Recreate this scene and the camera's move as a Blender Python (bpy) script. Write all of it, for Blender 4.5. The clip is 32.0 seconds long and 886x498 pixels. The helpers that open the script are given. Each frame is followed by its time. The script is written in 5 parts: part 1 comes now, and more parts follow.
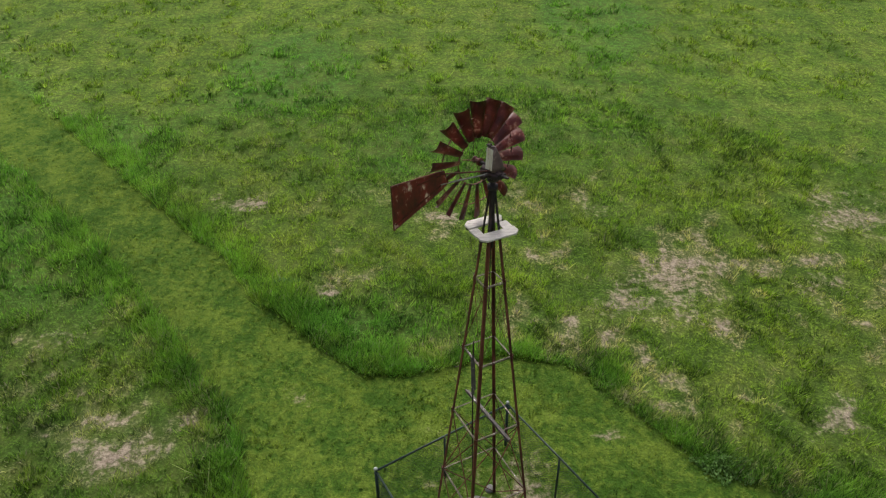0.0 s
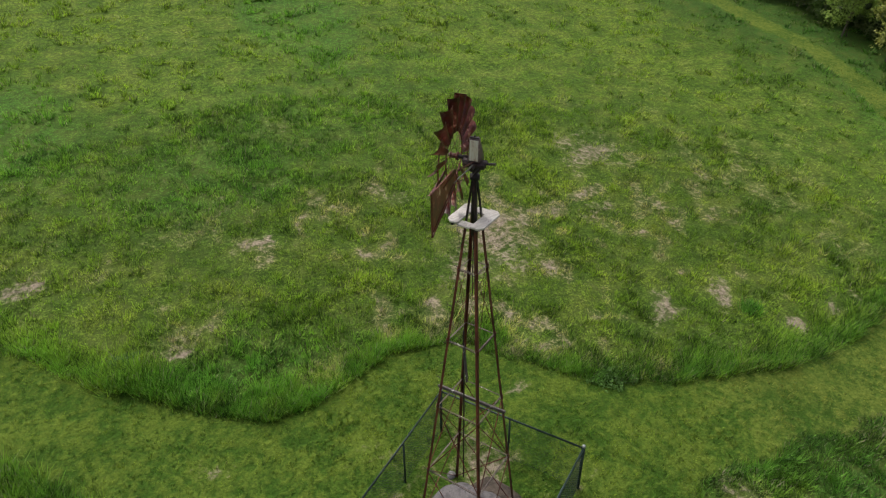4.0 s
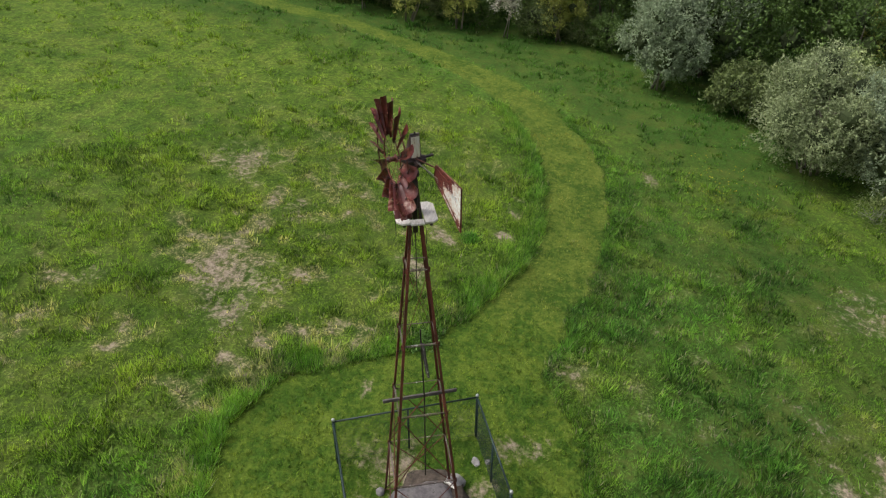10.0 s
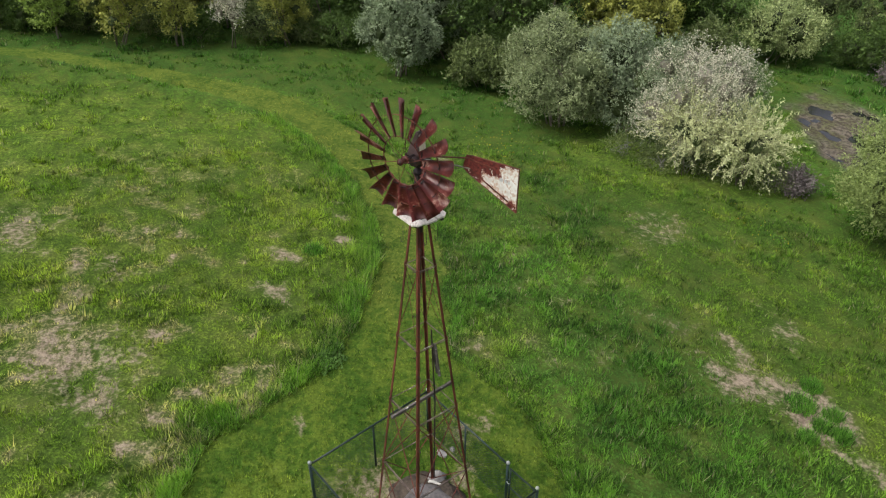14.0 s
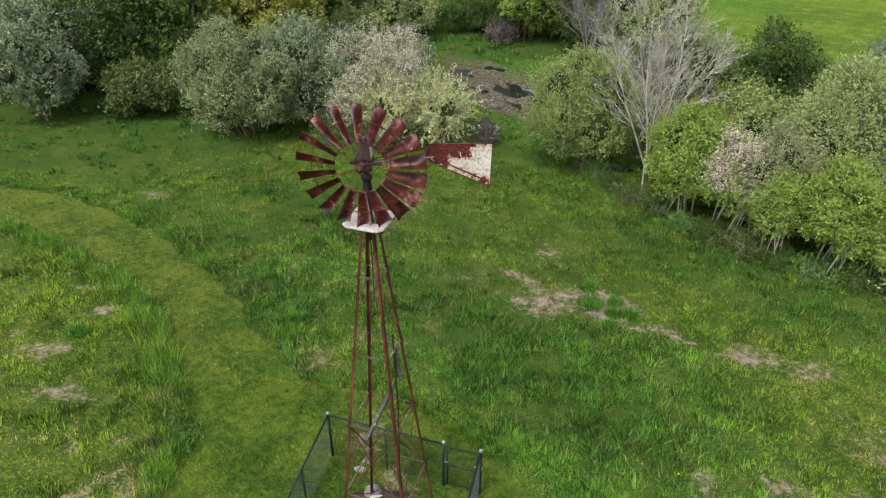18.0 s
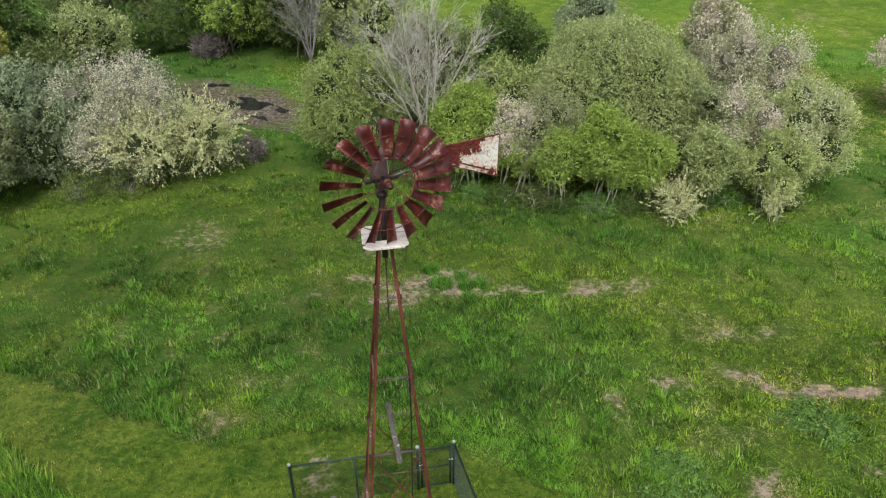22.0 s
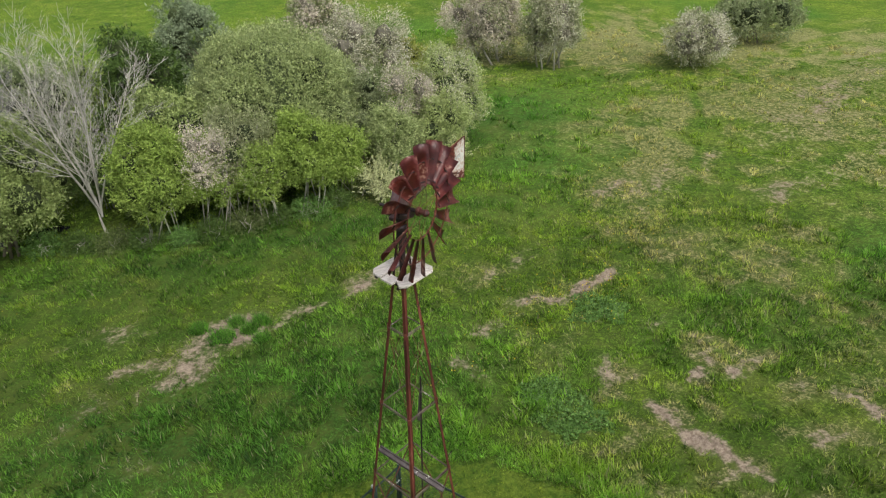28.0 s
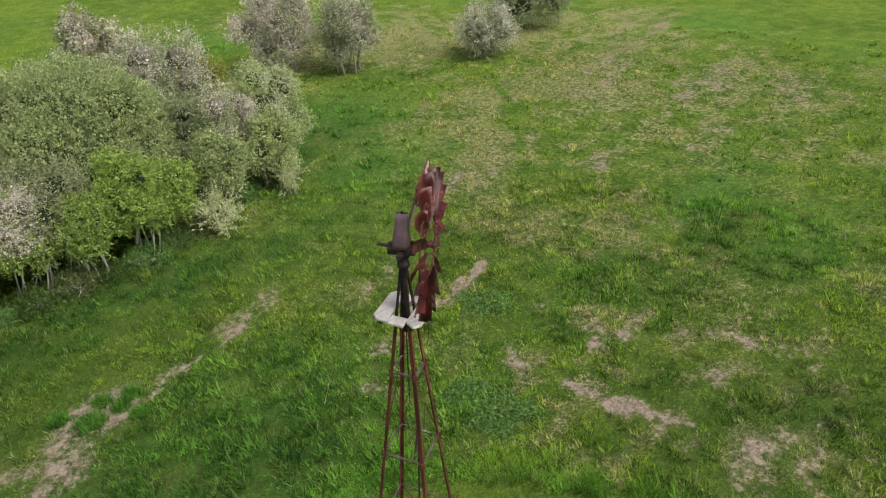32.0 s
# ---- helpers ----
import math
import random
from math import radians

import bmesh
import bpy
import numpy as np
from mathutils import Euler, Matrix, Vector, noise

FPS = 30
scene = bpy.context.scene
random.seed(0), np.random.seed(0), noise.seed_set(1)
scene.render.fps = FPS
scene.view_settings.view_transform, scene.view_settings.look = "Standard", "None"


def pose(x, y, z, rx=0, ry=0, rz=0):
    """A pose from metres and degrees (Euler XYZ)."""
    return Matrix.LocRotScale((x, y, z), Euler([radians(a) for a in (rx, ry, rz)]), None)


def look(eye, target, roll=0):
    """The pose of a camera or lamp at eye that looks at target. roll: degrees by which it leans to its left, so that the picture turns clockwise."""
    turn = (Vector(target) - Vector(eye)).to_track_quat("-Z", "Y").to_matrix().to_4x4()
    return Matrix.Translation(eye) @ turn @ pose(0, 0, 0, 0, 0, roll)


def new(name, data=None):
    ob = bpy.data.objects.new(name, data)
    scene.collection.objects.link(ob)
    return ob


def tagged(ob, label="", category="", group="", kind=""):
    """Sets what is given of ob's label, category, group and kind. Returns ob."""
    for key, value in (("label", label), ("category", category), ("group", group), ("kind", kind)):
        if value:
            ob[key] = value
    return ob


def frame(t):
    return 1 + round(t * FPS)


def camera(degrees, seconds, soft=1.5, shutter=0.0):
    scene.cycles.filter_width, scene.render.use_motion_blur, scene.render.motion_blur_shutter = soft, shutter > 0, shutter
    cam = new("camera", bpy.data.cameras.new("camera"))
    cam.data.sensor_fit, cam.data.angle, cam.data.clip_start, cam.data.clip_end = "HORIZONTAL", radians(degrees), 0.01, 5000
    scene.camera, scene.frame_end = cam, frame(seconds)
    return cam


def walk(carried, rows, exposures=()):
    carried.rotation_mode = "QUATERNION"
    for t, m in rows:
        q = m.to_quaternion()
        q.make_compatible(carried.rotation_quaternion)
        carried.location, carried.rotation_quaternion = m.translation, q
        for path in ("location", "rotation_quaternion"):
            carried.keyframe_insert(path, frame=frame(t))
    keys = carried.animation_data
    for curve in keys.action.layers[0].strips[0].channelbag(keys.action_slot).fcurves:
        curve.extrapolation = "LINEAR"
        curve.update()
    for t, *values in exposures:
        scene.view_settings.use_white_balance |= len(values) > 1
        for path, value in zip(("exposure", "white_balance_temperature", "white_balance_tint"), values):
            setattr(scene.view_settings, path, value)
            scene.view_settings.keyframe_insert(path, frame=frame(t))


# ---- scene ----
cam = camera(64.5, 32.0, 1.2)
METRES, EYE, TILT, LEAN, TURN = 32.0, 13.0, 4.0, 1.3, 0.0
ROWS = [
    (0.0, 0.0, 0.0, 0.0, 0.52, -36.93, -0.69),
    (0.5, -0.0183, 0.0008, -0.0006, -2.92, -36.87, -0.96),
    (1.0, -0.037, 0.0024, -0.0013, -6.34, -36.78, -1.24),
    (1.5, -0.0552, 0.0053, -0.0013, -9.77, -36.71, -1.5),
    (2.0, -0.0732, 0.0089, -0.0019, -13.17, -36.56, -1.76),
    (2.5, -0.0901, 0.0134, -0.0025, -17.19, -36.38, -2.02),
    (3.0, -0.106, 0.0187, -0.0026, -21.55, -36.21, -2.33),
    (3.5, -0.1207, 0.0246, -0.0031, -25.68, -36.03, -2.6),
    (4.0, -0.1344, 0.0312, -0.0032, -29.68, -35.82, -2.85),
    (4.5, -0.147, 0.0385, -0.0035, -33.77, -35.6, -3.05),
    (6.5, -0.1925, 0.0747, -0.007, -48.91, -34.63, -3.7),
    (7.0, -0.2024, 0.0861, -0.0083, -52.3, -34.39, -3.81),
    (7.5, -0.2126, 0.0981, -0.0109, -55.7, -34.11, -3.91),
    (8.0, -0.2215, 0.1113, -0.0127, -59.04, -33.89, -3.98),
    (8.5, -0.2305, 0.126, -0.0141, -62.39, -33.63, -4.08),
    (9.0, -0.2381, 0.1412, -0.0146, -65.75, -33.37, -4.14),
    (9.5, -0.2444, 0.1568, -0.0153, -69.19, -33.09, -4.18),
    (10.0, -0.25, 0.1725, -0.0175, -72.79, -32.77, -4.2),
    (10.5, -0.2548, 0.1887, -0.0203, -76.44, -32.45, -4.19),
    (11.0, -0.2585, 0.2053, -0.0231, -80.12, -32.18, -4.19),
    (11.5, -0.2613, 0.222, -0.0254, -83.59, -31.9, -4.15),
    (12.0, -0.2633, 0.2387, -0.0267, -86.97, -31.64, -4.09),
    (12.5, -0.264, 0.2557, -0.0279, -90.43, -31.36, -4.01),
    (13.0, -0.2636, 0.2731, -0.0288, -93.87, -31.09, -3.94),
    (13.5, -0.2618, 0.2905, -0.0301, -97.21, -30.83, -3.85),
    (15.5, -0.2429, 0.3571, -0.0383, -110.73, -29.89, -3.3),
    (16.0, -0.2361, 0.373, -0.0397, -115.63, -29.59, -3.05),
    (16.5, -0.2279, 0.3884, -0.0402, -121.25, -29.3, -2.71),
    (17.0, -0.2185, 0.4036, -0.0408, -125.9, -29.05, -2.47),
    (17.5, -0.2083, 0.4181, -0.0423, -130.14, -28.84, -2.21),
    (18.0, -0.1973, 0.4311, -0.0432, -134.11, -28.7, -1.93),
    (18.5, -0.1851, 0.4437, -0.0442, -137.82, -28.57, -1.69),
    (19.0, -0.1722, 0.4554, -0.0449, -141.37, -28.44, -1.42),
    (19.5, -0.1588, 0.4661, -0.0449, -144.84, -28.35, -1.17),
    (20.0, -0.1454, 0.4756, -0.045, -148.05, -28.24, -0.96),
    (20.5, -0.131, 0.4842, -0.0446, -151.46, -28.19, -0.66),
    (21.0, -0.1159, 0.4919, -0.0448, -154.92, -28.15, -0.4),
    (21.5, -0.1004, 0.4985, -0.0452, -158.38, -28.12, -0.11),
    (22.0, -0.0844, 0.5045, -0.0447, -162.24, -28.07, 0.2),
    (22.5, -0.068, 0.5093, -0.0437, -166.33, -28.08, 0.51),
    (23.0, -0.0508, 0.5132, -0.0432, -170.22, -28.13, 0.81),
    (23.5, -0.034, 0.516, -0.0431, -173.28, -28.16, 1.06),
    (24.0, -0.0177, 0.5172, -0.0424, -176.61, -28.22, 1.33),
    (24.5, -0.0023, 0.5175, -0.042, -179.84, -28.28, 1.57),
    (25.0, 0.0123, 0.5166, -0.0422, -183.06, -28.36, 1.82),
    (25.5, 0.027, 0.5148, -0.0417, -186.4, -28.46, 2.06),
    (27.5, 0.0778, 0.4997, -0.0375, -198.53, -28.93, 2.93),
    (28.0, 0.0875, 0.4948, -0.0366, -201.18, -29.02, 3.11),
    (28.5, 0.0966, 0.4893, -0.0358, -203.9, -29.17, 3.3),
    (29.0, 0.1052, 0.4837, -0.0361, -206.59, -29.29, 3.45),
    (29.5, 0.113, 0.4772, -0.0357, -209.3, -29.42, 3.61),
    (30.0, 0.1206, 0.4701, -0.0345, -211.47, -29.56, 3.71),
    (30.5, 0.1275, 0.4628, -0.0333, -213.63, -29.69, 3.8),
    (31.0, 0.1338, 0.4554, -0.0322, -215.88, -29.81, 3.91),
    (31.5, 0.1398, 0.4473, -0.0309, -218.42, -29.97, 4.01),
    (32.0, 0.1454, 0.4386, -0.03, -220.98, -30.14, 4.12),
]
EXPOSURES = [(0, -0.07), (4, -0.16), (8, -0.14), (11, -0.03), (19, 0.03), (25, -0.07), (32, -0.12)]
walk(cam, [(t, pose(0, 0, EYE, TILT, LEAN, TURN) @ pose(METRES * x, METRES * y, METRES * z, 90 + pitch, roll, yaw)) for t, x, y, z, yaw, pitch, roll in ROWS], EXPOSURES)

# ---- world and light: a bright overcast day ----
world = bpy.data.worlds.new("overcast_sky")
scene.world = world
world.use_nodes = True
wt = world.node_tree
wt.nodes.clear()
sky = wt.nodes.new("ShaderNodeTexSky")
sky.sky_type = "NISHITA"
sky.sun_disc = False
sky.sun_elevation = radians(52)
sky.sun_rotation = radians(200)
sky.dust_density = 6.0
sky.ozone_density = 0.6
grey = wt.nodes.new("ShaderNodeHueSaturation")
grey.inputs["Saturation"].default_value = 0.35
bg = wt.nodes.new("ShaderNodeBackground")
bg.inputs["Strength"].default_value = 0.165
wo = wt.nodes.new("ShaderNodeOutputWorld")
wt.links.new(sky.outputs[0], grey.inputs["Color"])
wt.links.new(grey.outputs[0], bg.inputs[0])
wt.links.new(bg.outputs[0], wo.inputs[0])
sun_data = bpy.data.lights.new("sun", "SUN")
sun_data.energy = 1.35
sun_data.angle = radians(28)
sun_data.color = (1.0, 0.97, 0.92)
sun = new("sun", sun_data)
# the brightest part of the cloud stands in the north
SUN_AZ, SUN_EL = 105.0, 56.0
sun.matrix_world = look((30 * math.cos(radians(SUN_AZ)), 30 * math.sin(radians(SUN_AZ)), 30 * math.tan(radians(SUN_EL))), (0, 0, 0))
sky.sun_rotation = radians(90 - SUN_AZ)
sky.sun_elevation = radians(SUN_EL)


# ---- material helpers ----
def shader(name):
    mat = bpy.data.materials.new(name)
    mat.use_nodes = True
    mat.node_tree.nodes.clear()
    return mat, mat.node_tree


def add(nt, kind, values=None, **props):
    n = nt.nodes.new("ShaderNode" + kind)
    for k, v in props.items():
        setattr_known(n, k, v)
    for k, v in (values or {}).items():
        if isinstance(v, bpy.types.NodeSocket):
            nt.links.new(v, n.inputs[k])
        else:
            n.inputs[k].default_value = v
    return n


def setattr_known(n, k, v):
    if k == "operation":
        n.operation = v
    elif k == "blend_type":
        n.blend_type = v
    elif k == "attribute_name":
        n.attribute_name = v
    elif k == "use_clamp":
        n.use_clamp = v
    elif k == "feature":
        n.feature = v


def mix(nt, fac, a, b, blend="MIX"):
    n = nt.nodes.new("ShaderNodeMix")
    n.data_type, n.blend_type, n.clamp_factor = "RGBA", blend, True
    for i, v in ((0, fac), (6, a), (7, b)):
        if isinstance(v, bpy.types.NodeSocket):
            nt.links.new(v, n.inputs[i])
        elif i == 0:
            n.inputs[i].default_value = v
        else:
            n.inputs[i].default_value = (*v[:3], 1)
    return n.outputs[2]


def calc(nt, op, a, b=0.0, clamp=False):
    return add(nt, "Math", {0: a, 1: b}, operation=op, use_clamp=clamp).outputs[0]


def steps(nt, x, lo, hi):
    n = add(nt, "MapRange", {0: x, 1: lo, 2: hi, 3: 0.0, 4: 1.0})
    n.interpolation_type = "SMOOTHSTEP"
    return n.outputs[0]


def cloud(nt, vec, scale, detail=3.0, rough=0.55):
    return add(nt, "TexNoise", {"Vector": vec, "Scale": scale, "Detail": detail, "Roughness": rough}).outputs[0]


def finish(nt, color, rough=0.8, metal=0.0, height=None, bump=0.3, dist=0.01, spec=0.3, translucent=0.0):
    p = add(nt, "BsdfPrincipled", {"Base Color": color, "Roughness": rough, "Metallic": metal, "Specular IOR Level": spec})
    if height is not None:
        b = add(nt, "Bump", {"Strength": bump, "Distance": dist, "Height": height})
        nt.links.new(b.outputs[0], p.inputs["Normal"])
    out = p.outputs[0]
    if translucent:
        t = add(nt, "BsdfTranslucent", {"Color": color})
        out = add(nt, "MixShader", {0: translucent, 1: out, 2: t.outputs[0]}).outputs[0]
    o = nt.nodes.new("ShaderNodeOutputMaterial")
    nt.links.new(out, o.inputs[0])


def meadow_colour(nt, blade):
    """Colour of the meadow at a place: lush, middle and yellowish green, mown turf, straw and bare soil."""
    geo = add(nt, "NewGeometry")
    pos = geo.outputs["Position"]
    wide = cloud(nt, pos, 0.16, 4.0)
    mid = cloud(nt, pos, 0.9, 4.0, 0.6)
    fine = cloud(nt, pos, 5.0, 4.0, 0.7)
    mown = add(nt, "Attribute", attribute_name="mown").outputs["Fac"]
    bare = add(nt, "Attribute", attribute_name="bare").outputs["Fac"]
    lush = add(nt, "Attribute", attribute_name="lush").outputs["Fac"]
    tone = calc(nt, "ADD", calc(nt, "MULTIPLY", wide, 0.55), calc(nt, "MULTIPLY", mid, 0.45))
    col = mix(nt, steps(nt, tone, 0.36, 0.64), GREEN_DEEP, GREEN_MID)
    col = mix(nt, calc(nt, "MULTIPLY", steps(nt, mid, 0.46, 0.76), 0.75), col, GREEN_YELLOW)
    col = mix(nt, calc(nt, "MULTIPLY", lush, 0.8), col, GREEN_LUSH)
    turf = mix(nt, steps(nt, calc(nt, "ADD", calc(nt, "MULTIPLY", mid, 0.45), calc(nt, "MULTIPLY", fine, 0.55)), 0.40, 0.60), TURF_A, TURF_B)
    col = mix(nt, mown, col, turf)
    pale = add(nt, "Attribute", attribute_name="pale").outputs["Fac"]
    pale = calc(nt, "ADD", pale, calc(nt, "ADD", calc(nt, "MULTIPLY", calc(nt, "SUBTRACT", fine, 0.5), 1.1), calc(nt, "MULTIPLY", calc(nt, "SUBTRACT", mid, 0.5), 0.5)))
    col = mix(nt, calc(nt, "MULTIPLY", steps(nt, pale, 0.34, 0.85), 0.85), col, mix(nt, mown, DRY_GREEN if blade else DRY_SOIL, TURF_DRY))
    # a darker, browner green by the pond; the wood's shade is painted in too
    col = mix(nt, calc(nt, "MULTIPLY", add(nt, "Attribute", attribute_name="damp").outputs["Fac"], 0.85), col, mix(nt, steps(nt, mid, 0.50, 0.74), DARK_GREEN_SHADE, DARK_BROWN_SHADE))
    # dry straw breaks through in small tongues
    dry = calc(nt, "ADD", bare, calc(nt, "MULTIPLY", calc(nt, "SUBTRACT", fine, 0.5), 1.5))
    dry = calc(nt, "ADD", dry, calc(nt, "MULTIPLY", calc(nt, "SUBTRACT", mid, 0.5), 1.0))
    if blade:
        rnd = geo.outputs["Random Per Island"]
        tint = add(nt, "Attribute", attribute_name="tint").outputs["Fac"]
        var = calc(nt, "ADD", calc(nt, "MULTIPLY", tint, 0.55), calc(nt, "MULTIPLY", rnd, 0.45))
        col = mix(nt, 1.0, col, mix(nt, steps(nt, var, 0.2, 0.8), (0.26, 0.33, 0.32), (2.60, 2.35, 1.70)), "MULTIPLY")
        pick = calc(nt, "FRACT", calc(nt, "MULTIPLY", rnd, 37.0))
        col = mix(nt, calc(nt, "MULTIPLY", steps(nt, calc(nt, "ADD", pick, calc(nt, "MULTIPLY", pale, 0.12)), 0.93, 0.98), calc(nt, "SUBTRACT", 0.75, calc(nt, "MULTIPLY", mown, 0.5))), col, STRAW_TIP)
        col = mix(nt, steps(nt, calc(nt, "ADD", calc(nt, "MULTIPLY", dry, 0.7), calc(nt, "MULTIPLY", pick, 0.5)), 0.66, 0.9), col, STRAW_TIP)
    else:
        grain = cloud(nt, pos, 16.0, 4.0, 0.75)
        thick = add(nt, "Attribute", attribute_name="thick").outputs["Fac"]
        # ground among the modelled blades is painted darker, standing in for their shade
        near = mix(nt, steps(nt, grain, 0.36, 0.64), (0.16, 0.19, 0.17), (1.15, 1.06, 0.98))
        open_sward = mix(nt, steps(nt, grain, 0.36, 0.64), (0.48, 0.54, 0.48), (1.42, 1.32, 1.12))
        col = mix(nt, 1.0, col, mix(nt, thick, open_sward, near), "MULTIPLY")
        col = mix(nt, calc(nt, "MULTIPLY", mown, 0.55), col, turf)
        # dark thatch between the tufts, with the tufts' shade painted into its colour
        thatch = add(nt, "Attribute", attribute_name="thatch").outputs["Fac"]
        col = mix(nt, calc(nt, "MULTIPLY", thatch, steps(nt, calc(nt, "ADD", calc(nt, "MULTIPLY", fine, 0.6), calc(nt, "MULTIPLY", grain, 0.4)), 0.62, 0.40)), col, mix(nt, steps(nt, mid, 0.35, 0.65), THATCH_SHADE_A, THATCH_SHADE_B))
        straw = mix(nt, steps(nt, calc(nt, "ADD", calc(nt, "MULTIPLY", fine, 0.5), calc(nt, "MULTIPLY", grain, 0.5)), 0.38, 0.62), SOIL, STRAW)
        col = mix(nt, steps(nt, dry, 0.36, 0.88), col, straw)
        mud = add(nt, "Attribute", attribute_name="mud").outputs["Fac"]
        slime = mix(nt, steps(nt, mid, 0.42, 0.6), MUD_B, MUD_GREEN)
        col = mix(nt, mud, col, mix(nt, steps(nt, fine, 0.40, 0.60), MUD_A, slime))
    return col, fine, mid


GREEN_DEEP, GREEN_MID, GREEN_YELLOW = (0.098, 0.190, 0.024), (0.184, 0.292, 0.036), (0.235, 0.312, 0.058)
GREEN_LUSH, TURF_A, TURF_B = (0.088, 0.258, 0.046), (0.050, 0.112, 0.013), (0.132, 0.196, 0.027)
STRAW, SOIL = (0.38, 0.31, 0.235), (0.17, 0.128, 0.100)
THATCH_SHADE_A, THATCH_SHADE_B = (0.042, 0.076, 0.013), (0.082, 0.112, 0.024)
STRAW_TIP = (0.42, 0.38, 0.25)
DRY_SOIL, DARK_GREEN_SHADE, DARK_BROWN_SHADE = (0.345, 0.335, 0.175), (0.042, 0.120, 0.023), (0.080, 0.122, 0.025)
DRY_GREEN = (0.375, 0.375, 0.180)
TURF_DRY = (0.190, 0.205, 0.055)
MUD_GREEN = (0.15, 0.155, 0.075)
MUD_A, MUD_B = (0.070, 0.058, 0.046), (0.205, 0.178, 0.142)

M = {}
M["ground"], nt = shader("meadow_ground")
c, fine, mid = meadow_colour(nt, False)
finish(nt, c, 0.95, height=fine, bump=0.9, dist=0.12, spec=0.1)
M["grass"], nt = shader("grass_blades")
c, fine, mid = meadow_colour(nt, True)
finish(nt, c, 0.6, spec=0.25, translucent=0.42)


def leaf_material(name, a, b, c2, rough=0.55, translucent=0.18):
    mat, nt = shader(name)
    g = add(nt, "NewGeometry")
    rnd = g.outputs["Random Per Island"]
    big = cloud(nt, g.outputs["Position"], 0.7, 2.0)
    col = mix(nt, rnd, [0.66 * v for v in a], [1.22 * v for v in b])
    col = mix(nt, calc(nt, "MULTIPLY", steps(nt, big, 0.4, 0.68), 0.5), col, c2)
    finish(nt, col, rough, spec=0.35, translucent=translucent)
    M[name] = mat


leaf_material("leaf_willow", (0.225, 0.30, 0.110), (0.43, 0.50, 0.215), (0.32, 0.40, 0.15))
leaf_material("leaf_sage", (0.175, 0.225, 0.10), (0.33, 0.385, 0.195), (0.25, 0.305, 0.14))
leaf_material("leaf_mist", (0.18, 0.245, 0.135), (0.33, 0.40, 0.245), (0.25, 0.32, 0.185))
leaf_material("leaf_olive", (0.17, 0.245, 0.07), (0.35, 0.43, 0.15), (0.26, 0.33, 0.10))
leaf_material("leaf_pale", (0.30, 0.39, 0.13), (0.47, 0.55, 0.23), (0.38, 0.47, 0.17))
leaf_material("leaf_silver", (0.242, 0.277, 0.135), (0.38, 0.409, 0.22), (0.307, 0.351, 0.166))
leaf_material("leaf_blue", (0.152, 0.199, 0.104), (0.251, 0.298, 0.176), (0.192, 0.245, 0.122))
leaf_material("leaf_bright", (0.17, 0.275, 0.042), (0.355, 0.475, 0.105), (0.255, 0.37, 0.068))
leaf_material("leaf_yellow", (0.23, 0.265, 0.050), (0.40, 0.42, 0.10), (0.31, 0.335, 0.070))
leaf_material("leaf_dark", (0.048, 0.098, 0.018), (0.115, 0.19, 0.038), (0.078, 0.14, 0.027))
leaf_material("leaf_scrub", (0.080, 0.122, 0.035), (0.178, 0.230, 0.072), (0.130, 0.166, 0.057))
# colours of the added crown cores: shade between the leaves, painted dark and paler
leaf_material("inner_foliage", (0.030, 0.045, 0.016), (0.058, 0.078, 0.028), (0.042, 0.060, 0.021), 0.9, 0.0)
leaf_material("shade_core_pale", (0.15, 0.14, 0.105), (0.22, 0.205, 0.16), (0.18, 0.17, 0.13), 0.9, 0.0)
leaf_material("twig_grey", (0.128, 0.104, 0.104), (0.24, 0.208, 0.208), (0.176, 0.152, 0.152))
leaf_material("leaf_weed", (0.08, 0.18, 0.035), (0.17, 0.31, 0.07), (0.12, 0.24, 0.05))
leaf_material("petal_yellow", (0.62, 0.46, 0.02), (0.75, 0.60, 0.05), (0.70, 0.52, 0.03))
leaf_material("leaf_cream", (0.396, 0.442, 0.207), (0.64, 0.658, 0.376), (0.519, 0.555, 0.283))
leaf_material("blossom", (0.51, 0.503, 0.38), (0.692, 0.674, 0.53), (0.611, 0.592, 0.44))
leaf_material("blossom_pink", (0.543, 0.481, 0.399), (0.719, 0.648, 0.549), (0.615, 0.56, 0.45))


def plain_material(name, a, b, scale, rough=0.7, metal=0.0, bump=0.2, dist=0.005, spots=None, stretch=(1, 1, 1), spec=0.4, level=(0.55, 0.68)):
    """Two tones in a noise, with a third in spots."""
    mat, nt = shader(name)
    co = add(nt, "TexCoord").outputs["Object"]
    v = add(nt, "Mapping", {0: co, 3: stretch}).outputs[0]
    n1, n2 = cloud(nt, v, scale, 4.0, 0.6), cloud(nt, v, scale * 5.0, 3.0, 0.6)
    col = mix(nt, steps(nt, n1, 0.35, 0.65), a, b)
    if spots:
        col = mix(nt, steps(nt, calc(nt, "ADD", calc(nt, "MULTIPLY", n1, 0.6), calc(nt, "MULTIPLY", n2, 0.4)), *level), col, spots)
    oi = add(nt, "ObjectInfo").outputs["Random"]
    col = mix(nt, 1.0, col, add(nt, "CombineColor", {0: calc(nt, "ADD", 0.85, calc(nt, "MULTIPLY", oi, 0.3)), 1: calc(nt, "ADD", 0.85, calc(nt, "MULTIPLY", oi, 0.3)), 2: calc(nt, "ADD", 0.85, calc(nt, "MULTIPLY", oi, 0.3))}).outputs[0], "MULTIPLY")
    finish(nt, col, calc(nt, "ADD", rough - 0.1, calc(nt, "MULTIPLY", n2, 0.2)), metal, n2, bump, dist, spec)
    M[name] = mat


